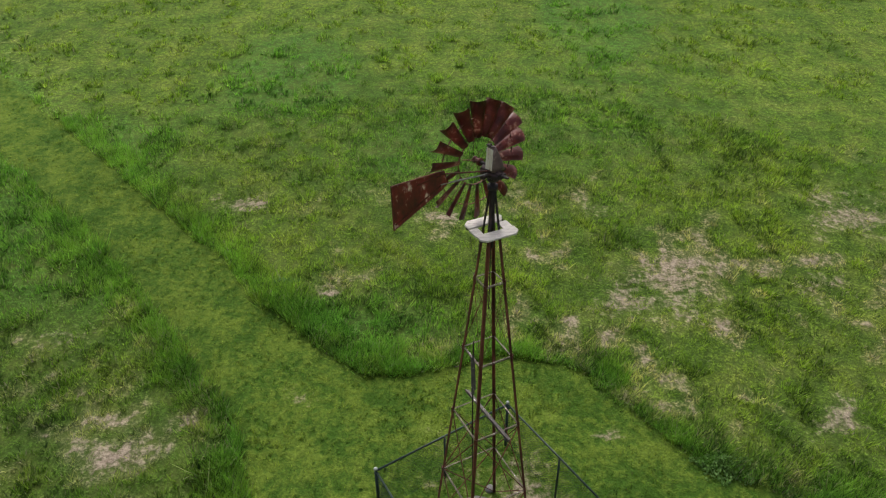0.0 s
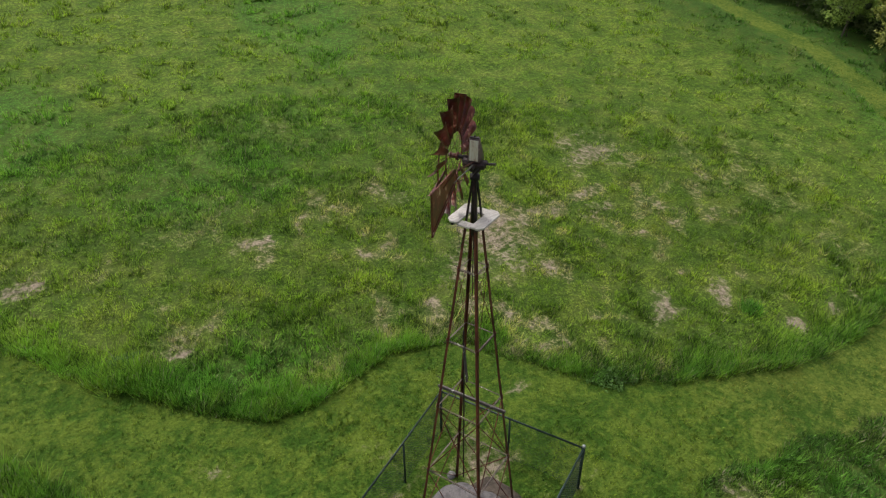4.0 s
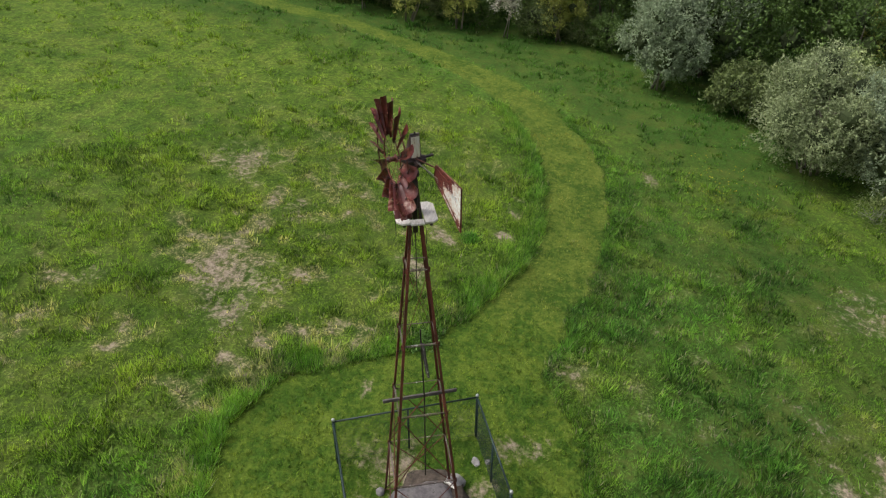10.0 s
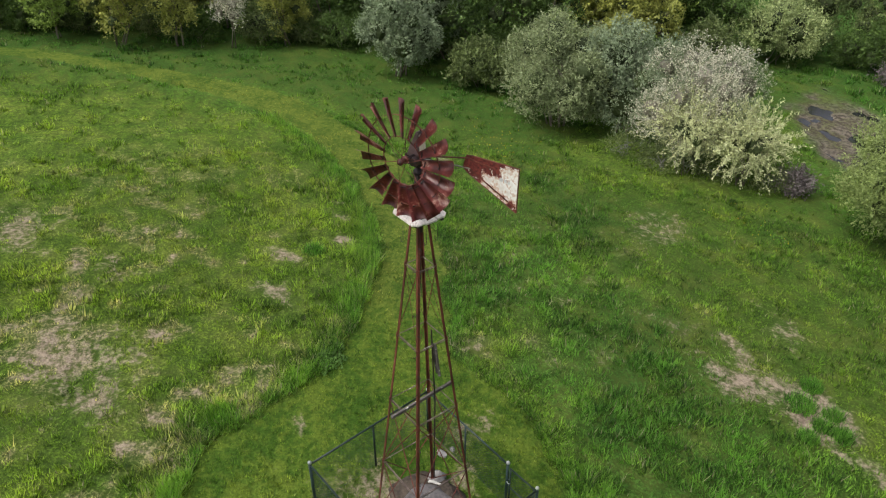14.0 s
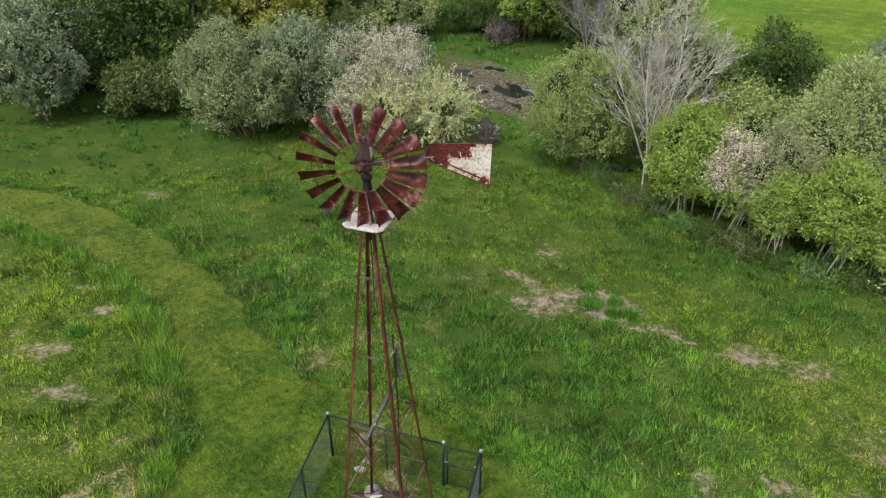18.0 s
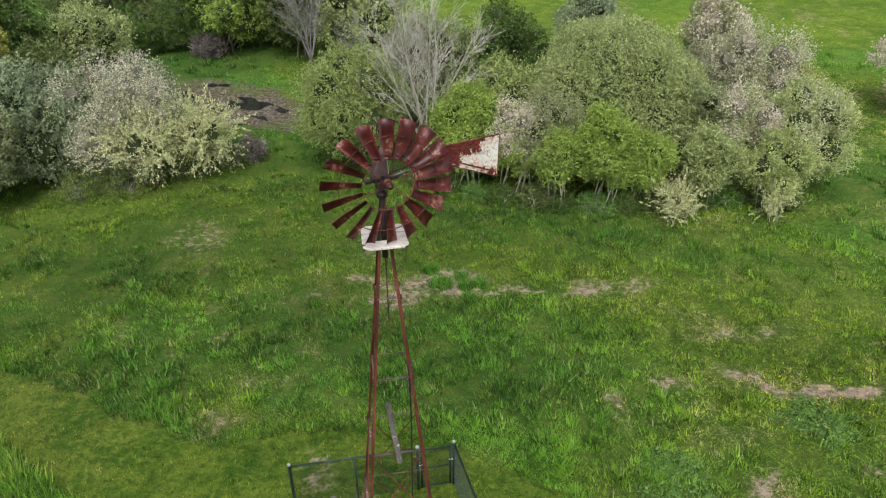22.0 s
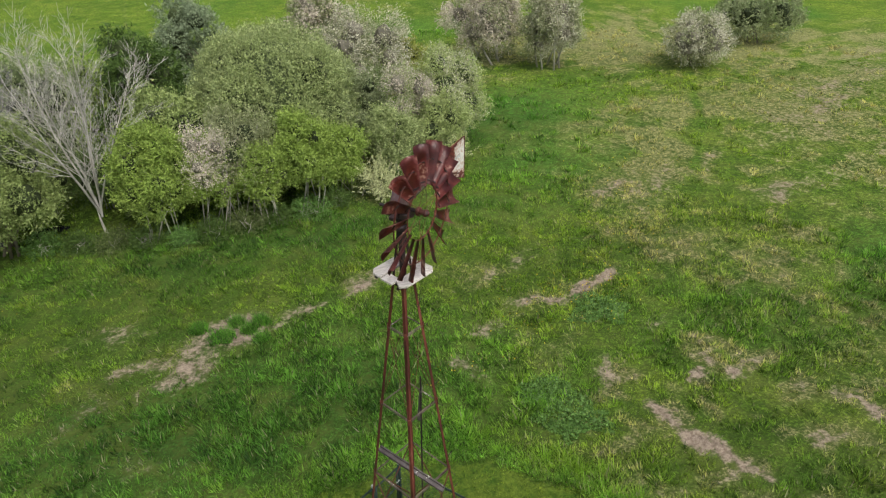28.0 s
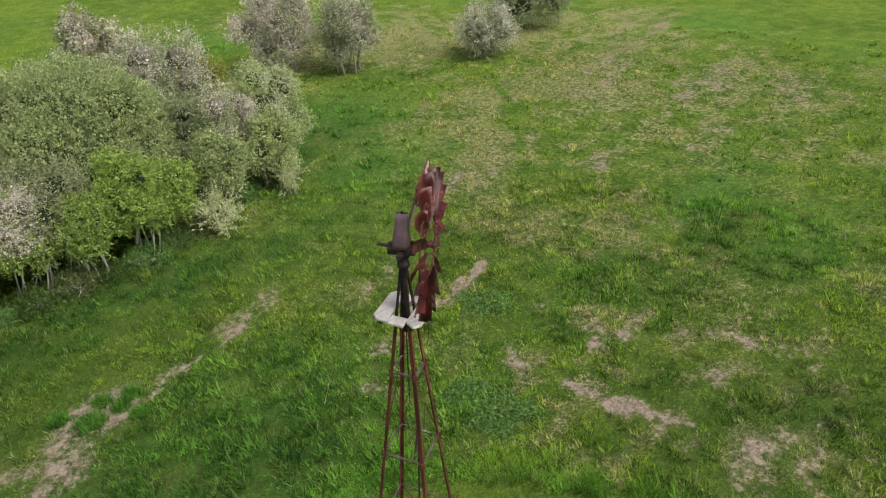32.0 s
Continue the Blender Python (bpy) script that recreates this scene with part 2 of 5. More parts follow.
plain_material("bark", (0.13, 0.105, 0.08), (0.24, 0.21, 0.17), 3.0, 0.9, bump=0.5, dist=0.02, stretch=(1, 1, 0.3))
plain_material("bark_grey", (0.20, 0.19, 0.19), (0.32, 0.31, 0.31), 3.0, 0.85, bump=0.4, dist=0.02, stretch=(1, 1, 0.3))
plain_material("bark_pale", (0.38, 0.36, 0.32), (0.58, 0.555, 0.51), 3.0, 0.85, bump=0.4, dist=0.02, stretch=(1, 1, 0.3))
plain_material("rust_blade", (0.090, 0.016, 0.017), (0.24, 0.050, 0.042), 4.0, 0.34, 0.0, 0.15, 0.003, (0.60, 0.36, 0.28), spec=0.6, level=(0.54, 0.66))
plain_material("rust_steel", (0.065, 0.018, 0.014), (0.16, 0.042, 0.028), 4.0, 0.6, 0.0, 0.3, 0.003, (0.24, 0.11, 0.075), (1, 1, 0.4))
plain_material("dark_iron", (0.018, 0.014, 0.016), (0.05, 0.032, 0.034), 6.0, 0.55, 0.2, 0.3, 0.003, (0.11, 0.06, 0.05))
plain_material("hood_paint", (0.095, 0.060, 0.066), (0.165, 0.105, 0.110), 5.0, 0.42, 0.0, 0.1, 0.003, (0.34, 0.24, 0.22), spec=0.5)
plain_material("hood_worn", (0.88, 0.84, 0.78), (0.74, 0.60, 0.50), 7.0, 0.55, 0.0, 0.1, 0.003, (0.20, 0.06, 0.045), (2.2, 2.2, 0.7), level=(0.56, 0.64))
plain_material("flaked_steel", (0.075, 0.052, 0.046), (0.17, 0.13, 0.115), 5.0, 0.6, 0.1, 0.15, 0.002, (0.62, 0.60, 0.57), level=(0.60, 0.64))
plain_material("galvanised", (0.20, 0.19, 0.175), (0.34, 0.33, 0.30), 8.0, 0.5, 0.5, 0.15, 0.002, (0.26, 0.15, 0.10))
plain_material("vane_red", (0.050, 0.009, 0.013), (0.23, 0.024, 0.024), 3.4, 0.34, 0.0, 0.15, 0.002, (0.74, 0.56, 0.44), (1, 1, 0.6), level=(0.54, 0.64), spec=0.6)
plain_material("faint_paint", (0.44, 0.45, 0.46), (0.56, 0.57, 0.57), 9.0, 0.6)
plain_material("old_board", (0.46, 0.42, 0.39), (0.68, 0.64, 0.60), 4.0, 0.85, 0.0, 0.4, 0.003, (0.22, 0.17, 0.15), (1, 6, 1), level=(0.54, 0.64))
plain_material("fence_vinyl", (0.010, 0.024, 0.024), (0.022, 0.042, 0.042), 8.0, 0.45)
plain_material("fence_cap", (0.42, 0.44, 0.45), (0.55, 0.56, 0.57), 8.0, 0.4, 0.4)
plain_material("concrete", (0.115, 0.105, 0.108), (0.21, 0.19, 0.19), 7.0, 0.9, 0.0, 0.7, 0.02, (0.07, 0.063, 0.065))
plain_material("stone", (0.19, 0.18, 0.18), (0.33, 0.315, 0.31), 7.0, 0.9, 0.0, 0.7, 0.02, (0.10, 0.092, 0.09))
plain_material("soil", (0.050, 0.038, 0.030), (0.11, 0.085, 0.065), 7.0, 0.95, 0.0, 0.8, 0.03, (0.15, 0.12, 0.09))
plain_material("beam_wood", (0.060, 0.050, 0.050), (0.125, 0.108, 0.105), 5.0, 0.8, 0.0, 0.3, 0.003, (0.62, 0.60, 0.57), level=(0.60, 0.64))
plain_material("white_pipe", (0.62, 0.60, 0.56), (0.72, 0.70, 0.66), 6.0, 0.5)
plain_material("mud", (0.090, 0.070, 0.055), (0.19, 0.155, 0.12), 1.4, 0.8, 0.0, 0.6, 0.05, (0.27, 0.23, 0.19), level=(0.5, 0.6))


def vane_material():
    """White paint that has flaked to red rust at the inner end, along the top and round the edges."""
    mat, nt = shader("vane_white")
    pos = add(nt, "NewGeometry").outputs["Position"]
    xyz = add(nt, "SeparateXYZ", {0: pos})
    along = calc(nt, "ADD", calc(nt, "MULTIPLY", calc(nt, "SUBTRACT", xyz.outputs[0], 0.57), -0.772), calc(nt, "MULTIPLY", calc(nt, "SUBTRACT", xyz.outputs[1], 8.63), -0.636))
    n1, n2 = cloud(nt, pos, 7.0, 5.0, 0.65), cloud(nt, pos, 26.0, 3.0, 0.6)
    slope = calc(nt, "SUBTRACT", calc(nt, "SUBTRACT", xyz.outputs[2], 8.66), calc(nt, "MULTIPLY", calc(nt, "SUBTRACT", along, 1.08), 0.66))
    low = calc(nt, "SUBTRACT", calc(nt, "MULTIPLY", calc(nt, "SUBTRACT", along, 0.90), -0.404), calc(nt, "SUBTRACT", xyz.outputs[2], 8.755))
    rust = calc(nt, "MAXIMUM", slope, low)
    rust = calc(nt, "ADD", rust, calc(nt, "MULTIPLY", calc(nt, "SUBTRACT", n1, 0.515), 1.05))
    rust = calc(nt, "ADD", rust, calc(nt, "MULTIPLY", calc(nt, "SUBTRACT", n2, 0.5), 0.50))
    white = mix(nt, steps(nt, n1, 0.35, 0.65), (0.60, 0.56, 0.53), (0.78, 0.78, 0.76))
    red = mix(nt, steps(nt, n2, 0.35, 0.65), (0.062, 0.010, 0.012), (0.16, 0.036, 0.030))
    stain = mix(nt, steps(nt, n2, 0.4, 0.62), (0.34, 0.17, 0.11), (0.50, 0.34, 0.26))
    white = mix(nt, calc(nt, "MULTIPLY", steps(nt, calc(nt, "ADD", rust, calc(nt, "MULTIPLY", calc(nt, "SUBTRACT", n2, 0.5), 0.8)), -0.16, 0.01), 0.9), white, stain)
    finish(nt, mix(nt, steps(nt, rust, -0.015, 0.025), white, red), 0.5, 0.0, n2, 0.2, 0.003)
    M["vane_white"] = mat


vane_material()


def water_material():
    mat, nt = shader("pond_water")
    pos = add(nt, "NewGeometry").outputs["Position"]
    n = cloud(nt, pos, 2.5, 2.0)
    finish(nt, (0.022, 0.022, 0.026, 1), 0.08, 0.0, n, 0.08, 0.02, 0.5)
    M["water"] = mat


water_material()


# ---- geometry helpers ----
def mesh_from(name, verts, sizes, loops, material, floats=None, smooth=False):
    """A mesh from numpy arrays: verts (n, 3), the number of corners of each face, and the corners."""
    me = bpy.data.meshes.new(name)
    verts = np.ascontiguousarray(verts, dtype=np.float32)
    sizes = np.asarray(sizes, dtype=np.int32)
    me.vertices.add(len(verts))
    me.vertices.foreach_set("co", verts.ravel())
    me.loops.add(int(sizes.sum()))
    me.loops.foreach_set("vertex_index", np.asarray(loops, dtype=np.int32).ravel())
    me.polygons.add(len(sizes))
    me.polygons.foreach_set("loop_start", (np.cumsum(sizes) - sizes).astype(np.int32))
    me.polygons.foreach_set("use_smooth", np.full(len(sizes), smooth))
    me.update(calc_edges=True)
    for key, values in (floats or {}).items():
        me.attributes.new(key, "FLOAT", "POINT").data.foreach_set("value", np.asarray(values, dtype=np.float32))
    if material:
        me.materials.append(M[material])
    return me


def part(name, bm, material, parent=None, label="", smooth=False, bevel=0.0):
    """Links a bmesh, or a finished mesh, as one object under a thing or a part."""
    if isinstance(bm, bmesh.types.BMesh):
        if bevel:
            bmesh.ops.bevel(bm, geom=bm.edges[:], offset=bevel, segments=1, affect="EDGES")
        bmesh.ops.recalc_face_normals(bm, faces=bm.faces[:])
        me = bpy.data.meshes.new(name)
        bm.to_mesh(me)
        bm.free()
        me.materials.append(M[material])
        if smooth:
            me.polygons.foreach_set("use_smooth", np.full(len(me.polygons), True))
    else:
        me = bm
    ob = new(name, me)
    if parent:
        ob.parent = parent
        if parent.type == "EMPTY":
            ob.matrix_parent_inverse = parent.matrix_world.inverted()
    if label:
        tagged(ob, label)
    return ob


def thing(name, at, label, category, group="", kind=""):
    """An Empty at a thing's base; its parts are built in world coordinates."""
    ob = new(name)
    ob.location = at
    ob.matrix_world = Matrix.Translation(at)
    return tagged(ob, label, category, group, kind)


def V(*a):
    return Vector(a)


def tube(bm, points, radii, sides=8, cap=True):
    """A bent tapered tube along points."""
    pts = [Vector(p) for p in points]
    rings = []
    for i, p in enumerate(pts):
        d = (pts[min(i + 1, len(pts) - 1)] - pts[max(i - 1, 0)]).normalized()
        u = d.cross(Vector((0, 0, 1)) if abs(d.z) < 0.95 else Vector((1, 0, 0))).normalized()
        w = d.cross(u)
        r = radii[i] if isinstance(radii, (list, tuple)) else radii
        rings.append([bm.verts.new(p + r * (math.cos(2 * math.pi * k / sides) * u + math.sin(2 * math.pi * k / sides) * w)) for k in range(sides)])
    for a, b in zip(rings, rings[1:]):
        for k in range(sides):
            bm.faces.new((a[k], a[(k + 1) % sides], b[(k + 1) % sides], b[k]))
    if cap:
        bm.faces.new(rings[0][::-1])
        bm.faces.new(rings[-1])


def bar(bm, a, b, width, depth, face=(0, 0, 1)):
    """A straight bar of rectangular section from a to b; depth lies along face."""
    a, b = Vector(a), Vector(b)
    d = (b - a).normalized()
    f = Vector(face)
    f = (f - f.dot(d) * d).normalized()
    s = d.cross(f)
    vs = [bm.verts.new(p + i * s * width / 2 + j * f * depth / 2) for p in (a, b) for i, j in ((-1, -1), (1, -1), (1, 1), (-1, 1))]
    for q in ((3, 2, 1, 0), (4, 5, 6, 7), (0, 1, 5, 4), (1, 2, 6, 5), (2, 3, 7, 6), (3, 0, 4, 7)):
        bm.faces.new([vs[i] for i in q])


def angle_iron(bm, a, b, out, size, thick):
    """An L section from a to b whose corner points along out."""
    a, b, o = Vector(a), Vector(b), Vector(out)
    d = (b - a).normalized()
    o = (o - o.dot(d) * d).normalized()
    s = d.cross(o)
    for sign in (1, -1):
        wing = (sign * s - o).normalized()
        inner = (-sign * s - o).normalized()
        vs = [bm.verts.new(p + i * wing * size + j * inner * thick) for p in (a, b) for i, j in ((0, 0), (1, 0), (1, 1), (0, 1))]
        for q in ((3, 2, 1, 0), (4, 5, 6, 7), (0, 1, 5, 4), (1, 2, 6, 5), (2, 3, 7, 6), (3, 0, 4, 7)):
            bm.faces.new([vs[i] for i in q])


# ---- the lie of the land ----
def land(x, y):
    """Height of the ground: it climbs to the north and falls gently to the east."""
    x, y = np.asarray(x, dtype=float), np.asarray(y, dtype=float)
    z = -0.50 - 0.0188 * 30 * np.tanh(x / 30) + 0.0276 * np.maximum(y, -25) + 0.2394 * np.log1p(np.exp(np.clip(y / 3, -30, 30)))
    z = z + 0.2 * np.exp(-((x - 1.2) ** 2 + (y - 9.5) ** 2) / 24.5)
    far = np.maximum(y - 90, 0)
    return z - 0.107 * far - pond_depth(x, y)


def pond_depth(x, y):
    """The hollow of the pond."""
    u, w = (x - 20.5) * 0.94 - (y + 16.3) * 0.34, (x - 20.5) * 0.34 + (y + 16.3) * 0.94
    hollow = np.clip(1.6 - (np.hypot(u / 6.8, w / 2.7) + 0.35 * (field_noise(x, y, 2.6) - 0.5)) * 1.25, 0, 1)
    return hollow * (0.16 + 0.30 * smooth(field_noise(u * 0.35, w, 0.75) * 0.5 + field_noise(u * 0.5, w + 3, 0.36) * 0.5, 0.40, 0.82))


GRID = np.random.RandomState(7).rand(256, 256)


def field_noise(x, y, size):
    """Smooth noise from 0 to 1, with hills about size metres apart."""
    u, v = np.asarray(x) / size + 83.3, np.asarray(y) / size + 51.7
    i, j = np.floor(u).astype(int), np.floor(v).astype(int)
    a, b = u - i, v - j
    a, b = a * a * (3 - 2 * a), b * b * (3 - 2 * b)
    g = lambda p, q: GRID[p % 256, q % 256]
    return (g(i, j) * (1 - a) + g(i + 1, j) * a) * (1 - b) + (g(i, j + 1) * (1 - a) + g(i + 1, j + 1) * a) * b


def smooth(x, lo, hi):
    t = np.clip((x - lo) / (hi - lo), 0, 1)
    return t * t * (3 - 2 * t)


def line_distance(x, y, line):
    """Distance to a polyline that is first rounded."""
    p = [Vector(q) for q in line]
    fine_line = []
    for k in range(len(p) - 1):
        a, b, c3, d = p[max(k - 1, 0)], p[k], p[k + 1], p[min(k + 2, len(p) - 1)]
        for s in (0, 0.25, 0.5, 0.75):
            fine_line.append(0.5 * ((2 * b) + (c3 - a) * s + (2 * a - 5 * b + 4 * c3 - d) * s * s + (3 * b - a - 3 * c3 + d) * s ** 3))
    fine_line.append(p[-1])
    best = np.full(np.shape(x), 1e9)
    for a, b in zip(fine_line, fine_line[1:]):
        ex, ey = b[0] - a[0], b[1] - a[1]
        s = np.clip(((x - a[0]) * ex + (y - a[1]) * ey) / (ex * ex + ey * ey + 1e-9), 0, 1)
        best = np.minimum(best, np.hypot(x - a[0] - s * ex, y - a[1] - s * ey))
    return best


# mown paths: x, y, half width along the middle line
PATH_WEST = [(-40, 46, 1.3), (-29, 36.4, 1.3), (-18.6, 26.8, 1.25), (-13.6, 22.2, 1.2), (-9.9, 18.6, 1.15), (-7.1, 15.8, 1.25), (-4.7, 13.0, 1.35), (-2.6, 11.0, 1.5)]
PATH_EAST = [(4.0, 8.8, 1.9), (5.6, 8.6, 1.6), (7.0, 8.3, 1.25), (8.5, 7.9, 1.15), (10.5, 7.55, 1.1), (12.5, 7.4, 1.1), (15.0, 7.5, 1.15), (17.3, 7.9, 1.15), (19.6, 8.6, 1.2), (22.0, 9.8, 1.2), (24.7, 11.6, 1.2), (26.5, 13.6, 1.15),
             (27.8, 15.8, 1.0), (29.0, 18.2, 0.85), (30.3, 21.5, 0.75), (31.4, 25.0, 0.75), (31.6, 33.0, 0.75), (28.0, 42.0, 0.75)]
# the mown yard round the windmill: its reach by bearing, every 15 degrees from east
YARD = (4.9, 4.8, 4.6, 4.55, 4.75, 4.6, 4.4, 4.25, 4.3, 5.0, 5.5, 5.3, 4.7, 4.3, 4.1, 3.9, 3.7, 3.5, 3.4, 3.5, 3.7, 4.3, 4.7, 4.8)


def soft_min(a, b, k=0.9):
    """The lesser of two distances, with a rounded corner where they meet."""
    h = np.clip(0.5 + 0.5 * (b - a) / k, 0, 1)
    return b * (1 - h) + a * h - k * h * (1 - h)


def path_edge(x, y, line):
    """Signed distance to the side of a path whose width changes along it."""
    p = np.array(line, dtype=float)
    best = np.full(np.shape(x), 1e9)
    for k in range(len(p) - 1):
        a, b, c3, d = p[max(k - 1, 0)], p[k], p[k + 1], p[min(k + 2, len(p) - 1)]
        bits = [0.5 * (2 * b + (c3 - a) * u + (2 * a - 5 * b + 4 * c3 - d) * u * u + (3 * b - a - 3 * c3 + d) * u ** 3) for u in (0, 0.25, 0.5, 0.75, 1.0)]
        for q, r in zip(bits, bits[1:]):
            ex, ey = r[0] - q[0], r[1] - q[1]
            u = np.clip(((x - q[0]) * ex + (y - q[1]) * ey) / (ex * ex + ey * ey + 1e-9), 0, 1)
            best = np.minimum(best, np.hypot(x - q[0] - u * ex, y - q[1] - u * ey) - q[2] - u * (r[2] - q[2]))
    return best


def mown_edge(x, y):
    """Signed distance to the edge of the mown turf, negative inside."""
    x, y = np.asarray(x, dtype=float), np.asarray(y, dtype=float)
    bearing = np.arctan2(y - 8.9, x - 0.7) % (2 * math.pi) / (2 * math.pi) * 24
    k = np.floor(bearing).astype(int)
    u = bearing - k
    u = u * u * (3 - 2 * u)
    reach = np.array(YARD)[k % 24] * (1 - u) + np.array(YARD)[(k + 1) % 24] * u
    d = np.hypot(x - 0.7, y - 8.9) - reach
    d = soft_min(d, path_edge(x, y, PATH_WEST))
    d = soft_min(d, path_edge(x, y, PATH_EAST))
    return d + 0.30 * (field_noise(x, y, 1.3) - 0.5) + 0.20 * (field_noise(x, y, 0.4) - 0.5)


# worn places: x, y, half length, half width, bearing, strength
WORN_NEAR = [(5.9, 16.0, 1.9, 1.3, 20, 0.62), (13.0, 20.0, 1.9, 1.5, 60, 0.55), (10.6, 16.4, 1.1, 0.6, 30, 0.5), (-6.9, 20.0, 0.8, 0.35, -10, 0.7), (-7.4, 10.5, 0.7, 0.4, 20, 0.7),
             (12.2, 9.8, 0.35, 0.2, 80, 0.9), (13.8, 9.6, 0.4, 0.2, 60, 0.9), (14.8, 9.5, 0.35, 0.2, 70, 0.9), (11.1, 11.5, 0.7, 0.35, 50, 0.6), (9.3, 11.9, 0.6, 0.35, 20, 0.6),
             (3.6, 11.0, 0.25, 0.15, 0, 0.9), (1.0, 8.9, 1.7, 1.3, -30, 0.6), (3.0, 6.9, 1.0, 0.5, -40, 0.48), (-0.1, 19.4, 0.5, 0.3, 0, 0.8), (4.8, 20.1, 0.9, 0.4, 10, 0.5), (-3.5, 16.1, 0.35, 0.2, 0, 0.8), (-0.6, 19.4, 0.7, 0.4, 20, 0.6), (-7.0, 30.2, 1.2, 0.5, 0, 0.5), (8.8, 11.7, 0.6, 0.35, 20, 0.6), (5.4, 2.5, 0.5, 0.3, 20, 0.6), (7.2, 0.5, 0.7, 0.4, 30, 0.6), (19.2, 4.9, 0.7, 0.35, 20, 0.6), (-3.6, 12.2, 0.5, 0.4, 0, 0.4), (9.5, 2.6, 1.0, 0.4, 10, 0.5)]
WORN_SOUTH = [(3.9, -0.65, 1.2, 0.55, 33, 1.1), (2.5, -1.4, 1.0, 0.5, 28, 1.1), (2.8, -2.0, 1.2, 0.7, 20, 1.0), (0.9, -1.95, 0.9, 0.26, 22, 1.1), (5.4, -1.2, 0.9, 0.35, 20, 0.65), (-8.9, 0.1, 0.6, 0.35, 20, 1.1), (-7.8, 0.45, 0.7, 0.3, 15, 1.0),
              (-6.2, 0.5, 1.0, 0.28, -5, 0.85), (-4.5, 1.3, 0.9, 0.3, -40, 0.85), (-3.0, 2.4, 0.7, 0.35, -60, 0.85), (-6.3, 4.4, 0.8, 0.3, 64, 1.0), (-6.42, 6.3, 0.45, 0.22, 90, 1.3), (-6.5, 7.2, 0.5, 0.2, 110, 1.3), (-6.8, 8.1, 0.6, 0.2, 115, 1.2),
              (-7.05, 8.8, 0.3, 0.18, 100, 1.1), (-8.4, 5.45, 0.35, 0.22, 20, 1.0), (-9.3, 5.9, 0.35, 0.22, 60, 1.0), (-10.9, 7.4, 0.4, 0.2, 30, 1.0), (-10.9, 8.5, 0.4, 0.22, 60, 1.0), (-8.6, 2.7, 0.5, 0.2, 20, 0.8), (-1.0, -2.6, 1.3, 0.3, 25, 0.7)]
WORN_FAR = [(-25, -8.0, 5.0, 2.4, 30, 0.46), (-22, -3.0, 3.5, 1.6, 20, 0.46), (-30, -10.5, 6, 2.2, 25, 0.5), (-38, -14, 8, 2.5, 25, 0.5), (-14, -5.0, 3.0, 1.4, 30, 0.45), (6.4, -3.0, 1.5, 0.7, -20, 0.5), (12.5, -2.0, 2.2, 1.2, -30, 0.45), (-12.0, 9.0, 2.2, 1.2, 60, 0.5), (-10, 14, 1.2, 0.6, 40, 0.5),
            (-30.6, -4.6, 6.0, 1.6, 12, 0.6), (-24.2, -0.6, 2.6, 0.9, 10, 0.6), (-18.4, -2.3, 1.4, 0.6, 20, 0.6), (-33.5, -1.0, 4.0, 1.2, 20, 0.55), (-18.1, -6.3, 1.6, 0.6, 30, 0.55), (-6.3, -1.8, 2.0, 0.5, 10, 0.5), (-2.0, -3.1, 1.8, 0.5, 15, 0.5), (-12.5, -5.4, 1.2, 0.5, 10, 0.7), (-8.6, 0.35, 0.8, 0.3, 20, 1.1), (-9.1, 4.8, 0.5, 0.3, 40, 0.9)]
LUSH = [(3.2, 3.4, 4.6, 1.5, -8, 0.9), (9.6, 3.6, 2.8, 1.8, -10, 0.8), (-1.6, 11.0, 0.1, 0.1, 0, 0.1), (-2.6, 14.6, 3.0, 1.2, -5, 0.8), (3.0, 26.0, 7.0, 4.0, 10, 0.5), (-4.6, 4.6, 1.6, 0.9, 30, 0.8), (-11.0, 3.5, 3.0, 2.0, 0, 0.6), (16.5, 5.0, 4.0, 1.6, 10, 0.6), (-2.0, -6.6, 9.0, 1.4, -8, 0.6),
        (24.2, -20.9, 5.5, 1.5, -14, 1.4), (15.4, -12.4, 3.2, 1.1, -30, 1.1), (-12.0, -9.5, 4.0, 2.5, 20, 0.8), (-19.0, 2.6, 4.0, 1.5, 20, 0.8), (-17.5, 6.6, 3.0, 2.0, 0, 0.7), (-13.5, -15.5, 4.0, 3.0, 20, 1.0), (9.6, 5.0, 2.0, 1.0, 0, 0.9), (4.6, 4.8, 1.6, 1.0, 0, 0.9)]
TRACK = [(-27, -18.5), (-24.1, -14.8), (-21.5, -10.8), (-19.7, -8.5), (-17.2, -5.8), (-15.2, -3.6), (-13.6, -2.4)]


def blots(x, y, rows):
    out = np.zeros(np.shape(x))
    x, y = x + 0.45 * (field_noise(x, y, 0.45) - 0.5) + 0.6 * (field_noise(x, y, 1.3) - 0.5), y + 0.45 * (field_noise(y, x, 0.45) - 0.5) + 0.6 * (field_noise(y, x, 1.3) - 0.5)
    for px, py, a, b, turn, k in rows:
        c, s = math.cos(radians(turn)), math.sin(radians(turn))
        u, w = (x - px) * c + (y - py) * s, -(x - px) * s + (y - py) * c
        out = np.maximum(out, k * np.exp(-0.6 * ((u / a) ** 2 + (w / b) ** 2)))
    return out


